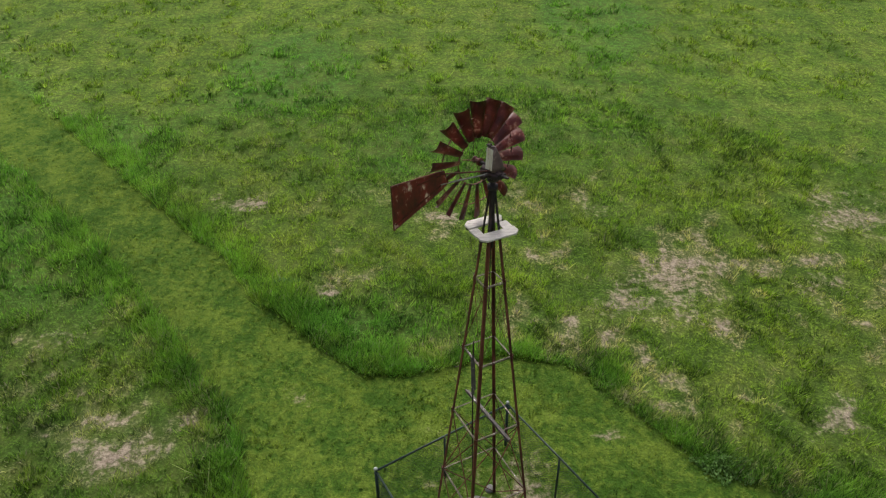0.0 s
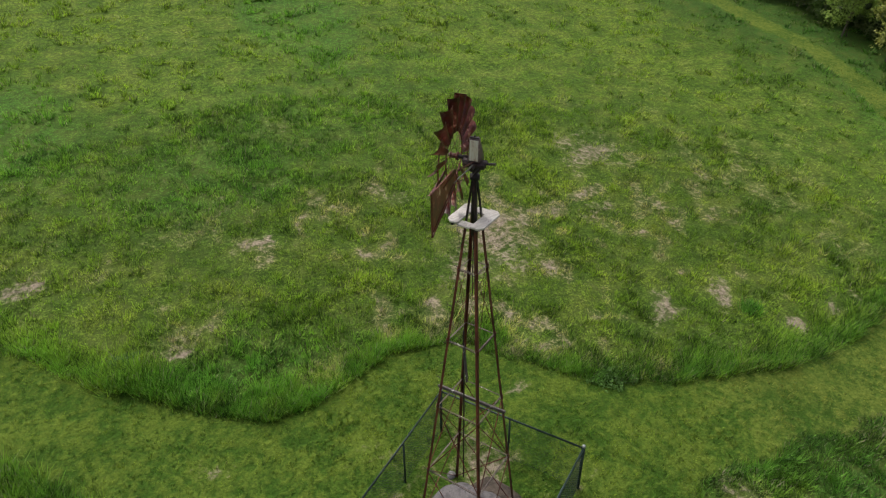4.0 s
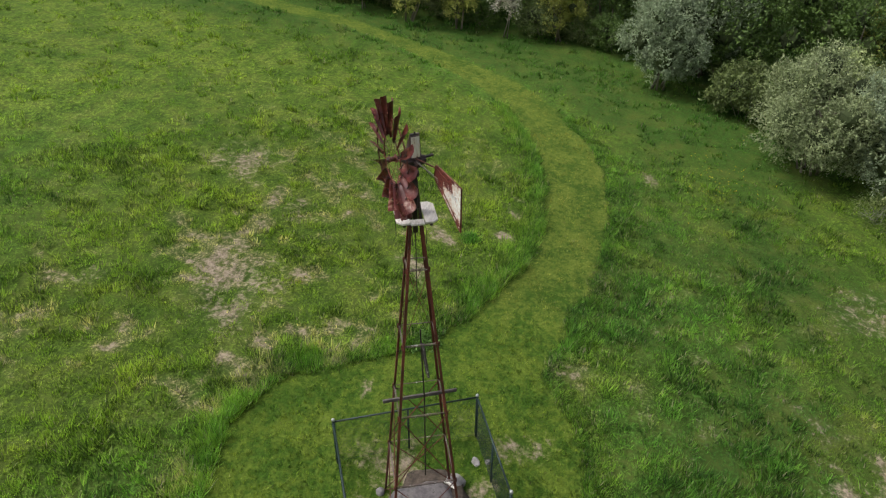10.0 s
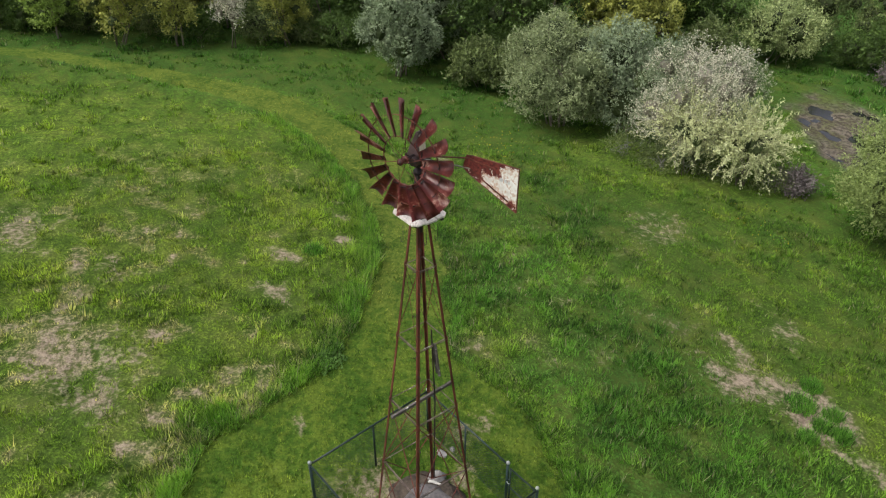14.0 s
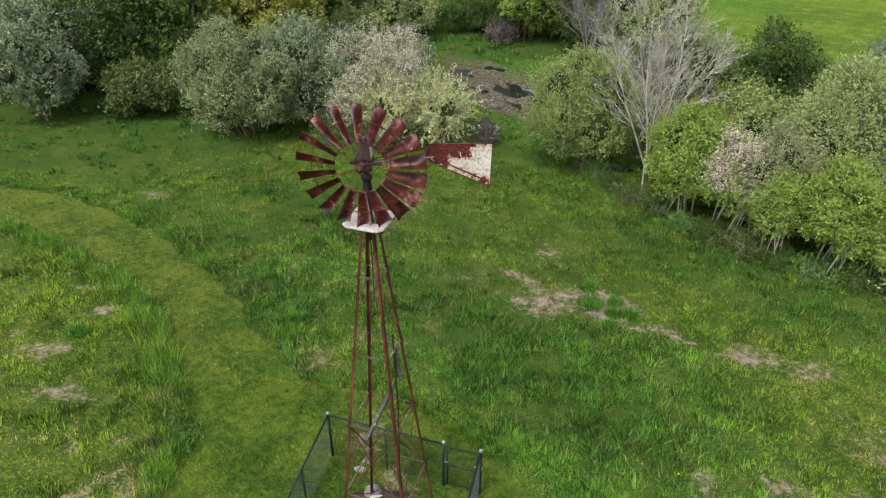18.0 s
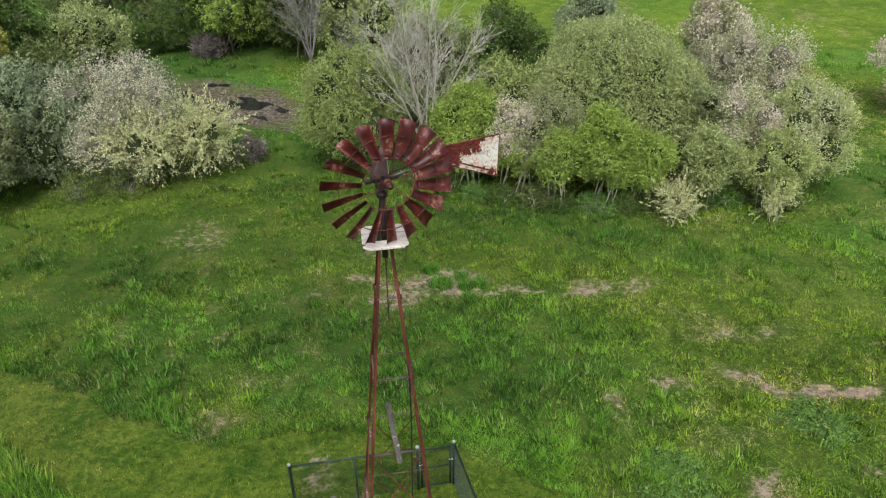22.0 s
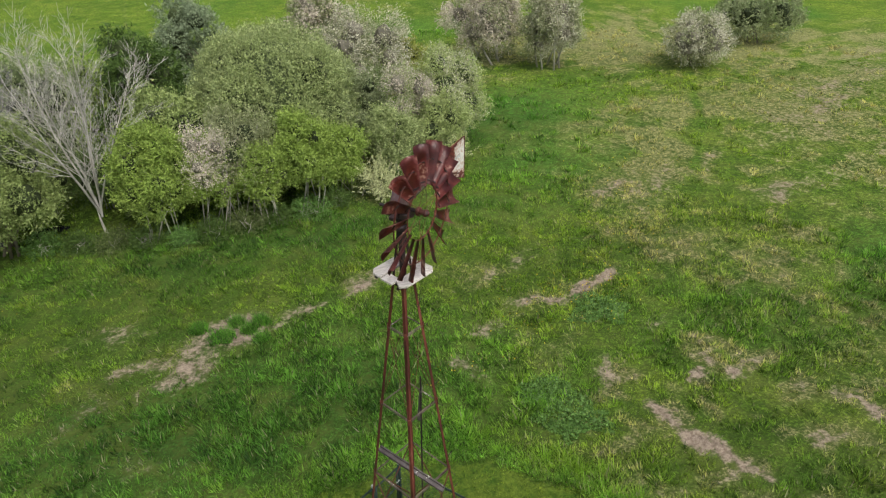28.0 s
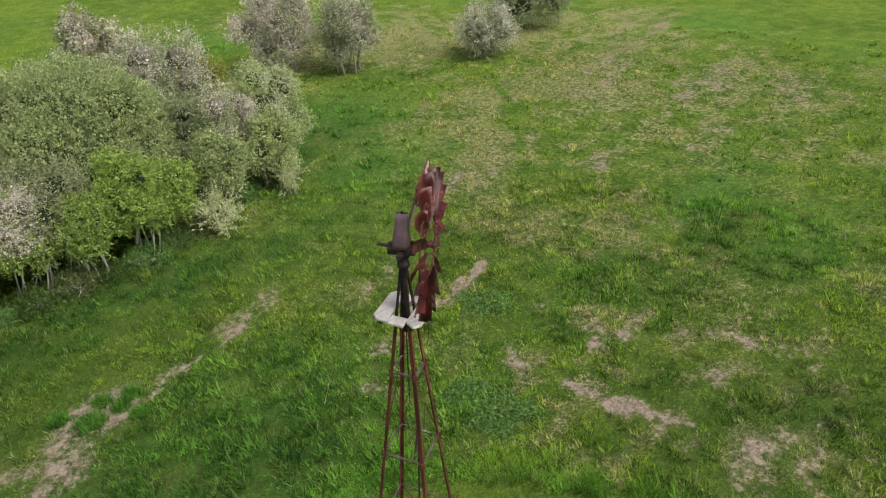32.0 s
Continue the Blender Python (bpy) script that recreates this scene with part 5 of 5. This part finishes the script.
tree("shrub", "fresh green shrub before the willow", "shrub", -2.7, -9.6, 3.0, 1.1, "leaf_bright", 14300, 0.114, 7, 9, 0.22, 28, "bark_pale", bare_stem=0.36)
tree("shrub", "low pale grey-green bush on the grass", "shrub", -3.9, -8.7, 1.4, 0.75, "leaf_cream", 5200, 0.105, 5, 6, 0.0, 29, bare_stem=0.0, spiky=0.8, twig=0.52)
tree("shrub", "tuft of pale feathery shoots before the willow", "shrub", -7.5, -9.5, 1.3, 0.42, "leaf_cream", 2200, 0.10, 6, 4, 0.1, 129, "bark_pale", bare_stem=0.1, spiky=0.8, twig=0.52)
tree("shrub", "grey-green shrub before the willow", "shrub", -5.0, -10.2, 3.4, 1.15, "leaf_willow", 14300, 0.114, 7, 9, 0.20, 30, "bark_pale", bare_stem=0.34)
tree("hawthorn", "shrub topped with white blossom in the thicket", "shrub", -6.0, -11.2, 4.6, 1.4, "leaf_willow", 14600, 0.106, 4, 9, 0.05, 31, "bark", "blossom_pink", 0.7, 0.1, bloom_low=0.55)
tree("willow", "light green rounded willow at the thicket's end", "tree", -8.3, -12.5, 4.7, 2.2, "leaf_pale", 32900, 0.106, 5, 14, 0.06, 32, "bark", "blossom", 0.22, 0.12)
tree("shrub", "fresh green shrub at the thicket's end", "shrub", -7.4, -10.6, 3.2, 1.2, "leaf_pale", 12700, 0.106, 6, 8, 0.10, 33, "bark_pale", bare_stem=0.26)
rng = np.random.RandomState(64)
for k in range(15):
    s = k / 14
    tree("bush", "low tangled green undergrowth at the thicket's foot", "bush", 8.6 - 16.8 * s, -9.6 + 2.0 * math.sin(math.pi * min(1, s * 1.15)) * 0.75 - 1.4 * max(0, s - 0.6) / 0.4 + rng.uniform(-0.3, 0.3), rng.uniform(0.4, 0.8), rng.uniform(0.45, 0.8), ("leaf_weed", "leaf_dark", "leaf_scrub", "leaf_dark")[k % 4], 1800, 0.09, 4, 6, 0.0, 640 + k, "bark_pale", bare_stem=0.0, group="undergrowth of the thicket", spiky=0.65)
tree("willow", "pale silvery willow behind the thicket", "tree", -7.0, -20.6, 4.9, 2.7, "leaf_silver", 19000, 0.15, 5, 12, 0.08, 33, "bark", "blossom", 0.55, 0.1, spiky=0.8)
tree("willow", "pale willow far behind the thicket", "tree", -4.9, -23.8, 5.8, 2.0, "leaf_silver", 9000, 0.22, 4, 9, 0.1, 34, "bark", "blossom_pink", 0.6)
tree("willow", "olive willow inside the thicket", "tree", 3.2, -12.2, 4.8, 2.6, "leaf_olive", 14000, 0.16, 4, 10, 0.04, 56, bare_stem=0.1)
tree("alder", "dark green alder behind the bare tree", "tree", 4.4, -15.6, 6.6, 2.1, "leaf_dark", 15000, 0.16, 3, 12, 0.06, 35, bare_stem=0.1)
tree("alder", "green alder behind the bare tree", "tree", 1.6, -25.0, 6.0, 2.2, "leaf_mist", 14000, 0.16, 3, 9, 0.06, 36, bare_stem=0.1)
for x, y, h, r, leaf in ((7.0, -13.6, 2.2, 1.1, "leaf_scrub"), (8.6, -13.0, 3.0, 1.5, "leaf_scrub"), (6.4, -12.6, 2.6, 1.3, "leaf_dark"), (5.2, -11.6, 2.2, 1.1, "leaf_scrub")):
    tree("scrub", "dark tangled brush behind the leafless tree", "shrub", x, y, h, r, leaf, 3600, 0.13, 5, 8, 0.03, int(x * 10 + 400), "bark_grey", bare_stem=0.1, group="brush behind the leafless tree", spiky=0.8)
tree("willow", "pale grey-green willow behind the leafless tree", "tree", 8.6, -17.0, 5.4, 2.3, "leaf_sage", 13000, 0.15, 5, 10, 0.06, 135, bare_stem=0.12)
tree("alder", "fresh green alder beside the dark one", "tree", 6.2, -17.6, 5.2, 1.7, "leaf_bright", 9000, 0.15, 4, 9, 0.06, 136, bare_stem=0.12)
bare_tree(10.6, -15.0, 5.6, 1.5, 137, "grey leafless bush in the thicket", "bark_grey", 5, 0.05)
bare_tree(18.0, -22.0, 6.4, 1.9, 37, "grey leafless bush beyond the pond", "bark_grey", 6)
tree("willow", "green leafy tree beyond the pond", "tree", 25.9, -25.2, 6.4, 3.2, "leaf_bright", 13000, 0.2, 5, 11, 0.03, 38, bare_stem=0.06)
tree("willow", "light green tree beyond the pond", "tree", 15.5, -24.5, 7.2, 3.4, "leaf_willow", 13000, 0.22, 4, 10, 0.05, 39, bare_stem=0.1)
tree("willow", "light green tree beyond the pond", "tree", 20.5, -25.5, 6.6, 3.0, "leaf_scrub", 9000, 0.24, 4, 9, 0.05, 40, bare_stem=0.1)
tree("brush", "low purple-grey dead brush by the pond", "shrub", 14.6, -9.1, 0.9, 0.6, "twig_grey", 1400, 0.2, 5, 5, 0.05, 58, bare_stem=0.0, spiky=1.0)
tree("brush", "low purple-grey dead brush by the pond", "shrub", 26.6, -23.7, 1.3, 1.1, "twig_grey", 2000, 0.22, 5, 6, 0.05, 59, bare_stem=0.0, spiky=1.0)
# south-west: flowering bushes in the open field
tree("hawthorn", "tall shrub with pinkish white blossom", "tree", -15.6, -24.3, 5.4, 2.7, "leaf_silver", 20000, 0.17, 6, 10, 0.08, 41, "bark_pale", "blossom_pink", 0.7, 0.1)
tree("hawthorn", "tall shrub with pinkish white blossom", "tree", -18.6, -21.4, 4.8, 2.0, "leaf_silver", 16000, 0.17, 6, 9, 0.08, 42, "bark_pale", "blossom", 0.65, 0.1)
tree("hawthorn", "rounded shrub speckled with white blossom", "shrub", -26.3, -17.6, 3.3, 2.1, "leaf_silver", 9000, 0.16, 5, 10, 0.03, 43, "bark", "blossom", 0.55, 0.03)
tree("shrub", "grey scrubby bush by the field edge", "shrub", -33.5, -20.5, 3.4, 3.0, "leaf_sage", 9000, 0.17, 6, 9, 0.05, 44)
tree("shrub", "small yellow-green bush behind the blossom", "shrub", -9.2, -20.0, 3.4, 0.9, "leaf_yellow", 2500, 0.18, 3, 6, 0.1, 45)


def woods():
    """The dark wood beyond the eastern path: an irregular edge of mixed trees and scrub."""
    rng = np.random.RandomState(91)
    kinds = (("leaf_dark", "dark green broadleaf tree in the wood", "broadleaf"), ("leaf_scrub", "dull olive tree in the wood", "broadleaf"),
             ("leaf_yellow", "young tree with yellow-green leaves", "maple"), ("leaf_dark", "dark green broadleaf tree in the wood", "broadleaf"), ("leaf_bright", "fresh green tree in the wood", "broadleaf"))
    for k in range(45):
        row = k % 3
        s = (k // 3) / 14.0
        x = 37.0 + 3.6 * row + rng.uniform(-1.2, 1.2) + 2.0 * s
        y = 37.0 - 54.0 * s + rng.uniform(-1.5, 1.5)
        if row == 0 and y < 4:
            x -= 4.0
        leaf, label, name = kinds[int(rng.randint(5))] if row == 0 else kinds[0 if k % 5 else 1]
        h = 6.0 + 1.6 * row + rng.uniform(-0.8, 0.8)
        tree(name, label, "tree", x, y, h, 2.7 + 0.3 * row, leaf, 5600 if row == 0 else 2600, 0.25 if row == 0 else 0.36, 3, 9, 0.10 if row else 0.02, 200 + k, group="trees of the eastern wood", far=True)
    for k in range(16):
        s = k / 15
        x, y = 36.2 + rng.uniform(-0.6, 0.6) - 5.5 * max(0, s - 0.6) / 0.4, 34 - 44 * s + rng.uniform(-0.8, 0.8)
        tree("scrub", "low tangled scrub along the wood's edge", "shrub", x, y, rng.uniform(1.4, 2.4), rng.uniform(1.3, 1.9), "leaf_scrub" if k % 3 else "leaf_dark", 3500, 0.17, 4, 7, 0.05, 300 + k, group="scrub of the eastern wood")
    # a flowering dogwood shows white in the gap
    tree("dogwood", "small tree with tiers of white blossom", "tree", 34.2, 14.6, 4.0, 1.1, "leaf_bright", 2800, 0.15, 2, 8, 0.3, 61, "bark", "blossom", 0.85)
    for k, (x, y, h, r) in enumerate(((33.6, 20.6, 5.0, 1.7), (34.2, 17.6, 5.2, 1.6), (35.6, 11.6, 5.0, 1.5), (34.4, 24.0, 4.6, 1.5))):
        tree("maple", "young tree with bright yellow-green leaves", "tree", x, y, h, r, "leaf_yellow" if k != 3 else "leaf_bright", 5500, 0.17, 3, 10, 0.08, 66 + k, group="yellow trees along the wood")
    # the yellow-leaved trees behind the willows, and the scrub that joins the two
    for k, (x, y, h, r) in enumerate(((29.5, -8.5, 6.6, 2.4), (33.0, -7.0, 7.0, 2.4), (36.0, -13.0, 7.0, 2.6))):
        tree("maple", "young tree with bright yellow-green leaves", "tree", x, y, h, r, "leaf_yellow" if k != 2 else "leaf_bright", 8000, 0.22, 3, 9, 0.15, 70 + k, group="yellow trees by the pond")
    for k, (x, y, h, r) in enumerate(((30.5, -24.0, 2.2, 1.8), (27.8, -26.2, 2.6, 2.0), (25.0, -27.6, 2.4, 1.9), (33.5, -21.5, 3.4, 2.3), (22.6, -28.2, 3.0, 2.2), (33.0, -27.0, 5.0, 2.8), (29.0, -31.0, 5.4, 3.0))):
        tree("scrub", "dark tangled brush behind the reeds", "shrub", x, y, h, r, ("leaf_dark", "leaf_scrub")[k % 2], 4200, 0.2, 4, 9, 0.02, 180 + k, group="brush behind the pond")
    for k, (x, y, h, r) in enumerate(((28.5, 1.0, 2.6, 1.9), (27.0, -3.0, 4.2, 2.3), (26.0, -7.5, 3.4, 2.2), (29.5, -13.0, 3.2, 2.2), (32.0, -19.0, 4.2, 2.8), (28.0, -25.5, 4.8, 3.0), (36.0, -24.0, 6.0, 3.2), (31.0, -30.0, 6.0, 3.2), (24.0, -29.5, 5.5, 3.0))):
        tree("scrub", "dense olive-green scrub round the pond", "shrub", x, y, h, r, ("leaf_scrub", "leaf_willow", "leaf_dark")[k % 3], 7000, 0.2, 4, 9, 0.05, 80 + k, group="scrub round the pond")


woods()


# ---- grass: tufts of single blades over the meadow ----
def blades_mesh(name, x, y, tall, count, spread, width, zones, rng, lean=0.8, heart=None):
    """Blades for tufts at x, y: they spring outwards from the heart of their tussock; each blade is one narrow triangle."""
    n = len(x)
    rep = lambda q: np.repeat(q, count)
    hx, hy = heart if heart else (x, y)
    bx, by = rep(x) + rng.normal(size=n * count) * rep(spread), rep(y) + rng.normal(size=n * count) * rep(spread)
    bz = land(bx, by) - 0.01
    # the wind has laid them a little to the east
    way = np.arctan2(by - rep(hy), bx - rep(hx)) + rng.normal(size=n * count) * 0.6
    h = rep(tall) * rng.uniform(0.5, 1.25, n * count)
    far = h * lean * rng.uniform(0.2, 1.2, n * count)
    tip = np.stack([bx + np.cos(way) * far + 0.12 * h, by + np.sin(way) * far - 0.05 * h, bz + h], 1)
    w = rep(width) * rng.uniform(0.6, 1.4, n * count)
    # the flat of a blade lies across its lean
    turn = way + math.pi / 2 + rng.normal(size=n * count) * 0.5
    dx, dy = np.cos(turn) * w / 2, np.sin(turn) * w / 2
    v = np.stack([np.stack([bx - dx, by - dy, bz], 1), np.stack([bx + dx, by + dy, bz], 1), tip], 1).reshape(-1, 3)
    att = {k: np.repeat(rep(q), 3) for k, q in zones.items()}
    return mesh_from(name, v, np.full(n * count, 3), np.arange(3 * n * count), "grass", att)


def grass(name, tufts, count, inner, outer, height, width, seed, label, power=1.0, turf=False, rim=False, size=0.17, each=8):
    """Tufts gather in tussocks of their own height and tint, with open ground between."""
    rng = np.random.RandomState(seed)
    groups = tufts // each
    a, u = rng.uniform(0, 2 * math.pi, groups), rng.uniform(0, 1, groups)
    r = inner + (outer - inner) * u ** power
    cx, cy = 0.7 + r * np.cos(a), 8.6 + r * np.sin(a)
    if rim:
        near = np.abs(mown_edge(cx, cy) - 0.5) < 0.6
        cx, cy = cx[near], cy[near]
        groups = len(cx)
    stout = rng.uniform(0.45, 1.25, groups)
    hue = rng.uniform(0, 1, groups)
    own = np.repeat(np.arange(groups), each)
    tufts = len(own)
    off = rng.normal(size=(tufts, 2)) * (size * (0.6 + 0.5 * stout[own]))[:, None]
    x, y = cx[own] + off[:, 0], cy[own] + off[:, 1]
    crest = np.exp(-(off ** 2).sum(1) / (1.6 * size) ** 2)
    mown, bare, lush, edge, pale = ground_zones(x, y)
    keep = (rng.uniform(0, 1, tufts) > np.maximum(0.95 * np.clip(bare * 1.5, 0, 1), 0.4 * pale)) & (pond_depth(x, y) < 0.05) & (np.hypot(x - 0.55, y - 8.6) > 0.85)
    keep &= (mown > 0.4) if turf else (mown < 0.6)
    if rim:
        keep &= (edge < 1.1 * rng.uniform(0.2, 1, tufts)) & (edge > -0.02)
    x, y, mown, bare, lush, edge, pale, own, crest = (q[keep] for q in (x, y, mown, bare, lush, edge, pale, own, crest))
    uneven = 0.12 + 0.5 * field_noise(x, y, 2.2) * field_noise(x + 9, y, 0.7) + 0.16 * field_noise(x, y + 5, 0.5)
    if turf:
        tall = height * (0.6 + 0.9 * uneven)
    else:
        tall = height * (0.25 + 1.3 * uneven + (0 if rim else 0.35) * lush) * (1 - 0.4 * bare) * (0.45 + 0.9 * crest * stout[own])
    if rim:
        # the far sides of the yard and of the eastern path were cut with no upright edge
        tall = tall * (1 - 0.6 * smooth(8.7 + 0.25 * np.maximum(x - 14, 0) - y, 0.0, 1.0) * smooth(x, -4.0, -2.0))
    tint = np.clip(0.60 * hue[own] + 0.16 * rng.uniform(0, 1, len(x)) + 0.42 * field_noise(x, y, 0.9) - (0.12 if rim else 0.08), 0, 1)
    if rim:
        tint = np.clip(tint + 0.20 * smooth(x, 6.0, 2.0), 0, 1)
    if outer > 40:
        tint = 0.30 + 0.5 * tint
    if turf:
        tint = 0.25 + 0.5 * tint
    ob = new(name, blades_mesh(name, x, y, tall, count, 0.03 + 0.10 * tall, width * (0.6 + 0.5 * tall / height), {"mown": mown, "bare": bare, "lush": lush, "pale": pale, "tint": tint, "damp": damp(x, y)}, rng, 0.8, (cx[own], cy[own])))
    tagged(ob, label, "grass", kind="stuff")


grass("meadow_grass", 84000, 7, 3.2, 20.0, 0.20, 0.027, 5, "long green meadow grass in wind-laid tussocks", 0.72)
grass("edge_grass", 330000, 10, 3.2, 23.0, 0.40, 0.024, 7, "tall tufted grass along the mown edges", 0.8, rim=True, size=0.14)
grass("far_grass", 40000, 8, 18.0, 46.0, 0.22, 0.046, 6, "long green meadow grass farther out", 0.8, size=0.26)
grass("turf", 70000, 6, 0.5, 32.0, 0.07, 0.020, 8, "short mown grass of the yard and paths", 0.75, True, size=0.25, each=5)


def clump(x, y, r, h, seed):
    """A round cushion of long bright grass in the bare ground."""
    rng = np.random.RandomState(seed)
    n = 60
    a, u = rng.uniform(0, 2 * math.pi, n), rng.uniform(0, 1, n) ** 0.5
    px, py = x + r * u * np.cos(a), y + r * u * np.sin(a)
    z = {"mown": np.zeros(n), "bare": np.zeros(n), "lush": np.ones(n), "pale": np.zeros(n), "tint": rng.uniform(0.2, 0.65, n)}
    ob = new("grass_clump", blades_mesh("grass_clump", px, py, np.full(n, h) * (1.1 - 0.5 * u), 14, np.full(n, 0.05), np.full(n, 0.016), z, rng, 0.6))
    tagged(ob, "round cushion of long bright green grass on bare soil", "grass clump", "grass clumps on the bare strip")


for k, (x, y, r, h) in enumerate(((3.1, -1.7, 0.36, 0.32), (3.7, -2.4, 0.24, 0.28), (2.3, -1.75, 0.22, 0.28), (1.9, -2.0, 0.24, 0.3), (2.6, -2.3, 0.24, 0.26), (2.0, -1.15, 0.22, 0.24), (11.4, 10.6, 0.3, 0.3))):
    clump(x, y, r, h, 500 + k)


# ---- weeds, flowers and puddles ----
def weeds(x, y, r, leaves, seed):
    """A patch of low broad-leaved weeds."""
    rng = np.random.RandomState(seed)
    a, u = rng.uniform(0, 2 * math.pi, leaves), rng.uniform(0, 1, leaves) ** 0.5
    reach = r * (0.35 + 1.0 * field_noise(np.cos(a) * 2 + seed, np.sin(a) * 2, 0.8))
    px, py = x + reach * u * np.cos(a) * 1.3, y + reach * u * np.sin(a)
    pz = land(px, py) + rng.uniform(0.02, 0.24, leaves) * (1.1 - 0.8 * u)
    up = np.tile(np.array([[0.0, 0.0, 1.0]]), (leaves, 1))
    ob = new("weed_patch", leaf_mesh("weed_patch", np.stack([px, py, pz], 1), up * 0.3, 0.085, 0.04, "leaf_weed", rng))
    tagged(ob, "patch of dark broad-leaved weeds in the grass", "weeds", "weed patches in the meadow", "stuff")


for k, (x, y, r, n) in enumerate(((-7.7, 1.8, 0.85, 3000), (-4.5, 5.7, 0.9, 3000), (-4.4, 4.4, 0.6, 1500), (-4.8, 16.1, 0.5, 1200), (5.9, 10.4, 0.5, 1000))):
    weeds(x, y, r, n, 700 + k)


def flowers():
    """Scattered small yellow flowers round the bare rings in the south-west."""
    rng = np.random.RandomState(77)
    spots = []
    for x, y, s, n in ((-5.6, 1.6, 1.3, 80), (-8.4, 1.0, 0.9, 80), (-7.0, 0.2, 1.0, 60), (-2.4, 2.6, 0.7, 34), (-10.5, -1.5, 1.6, 90), (-14.0, -6.0, 2.6, 120), (20.0, 2.0, 1.8, 130), (11.5, -5.6, 1.4, 70)):
        spots.append(np.stack([x + rng.normal(size=n) * s, y + rng.normal(size=n) * s * 0.6], 1))
    p = np.concatenate(spots)
    c = np.column_stack([p, land(p[:, 0], p[:, 1]) + rng.uniform(0.12, 0.26, len(p))])
    up = np.tile(np.array([[0.0, 0.0, 1.0]]), (len(p), 1))
    ob = new("yellow_flowers", leaf_mesh("yellow_flowers", c, up, 0.045, 0.04, "petal_yellow", rng))
    tagged(ob, "scattered small yellow flowers in the grass", "flowers", kind="stuff")


flowers()


def puddle(x, y, a, b, turn):
    bm = bmesh.new()
    z = on_land(x, y) + 0.03
    m = pose(x, y, z, 0, 0, turn)
    bm.faces.new([bm.verts.new(m @ V(a * (1 + 0.15 * math.sin(3 * q)) * math.cos(q), b * (1 + 0.2 * math.cos(2 * q)) * math.sin(q), 0)) for q in np.linspace(0, 2 * math.pi, 25)[:-1]])
    tagged(part("puddle", bm, "water"), "small pool of standing water under the willow", "water", kind="structure")


puddle(8.6, -11.4, 0.7, 0.4, 20)
puddle(10.0, -11.0, 0.4, 0.2, -10)
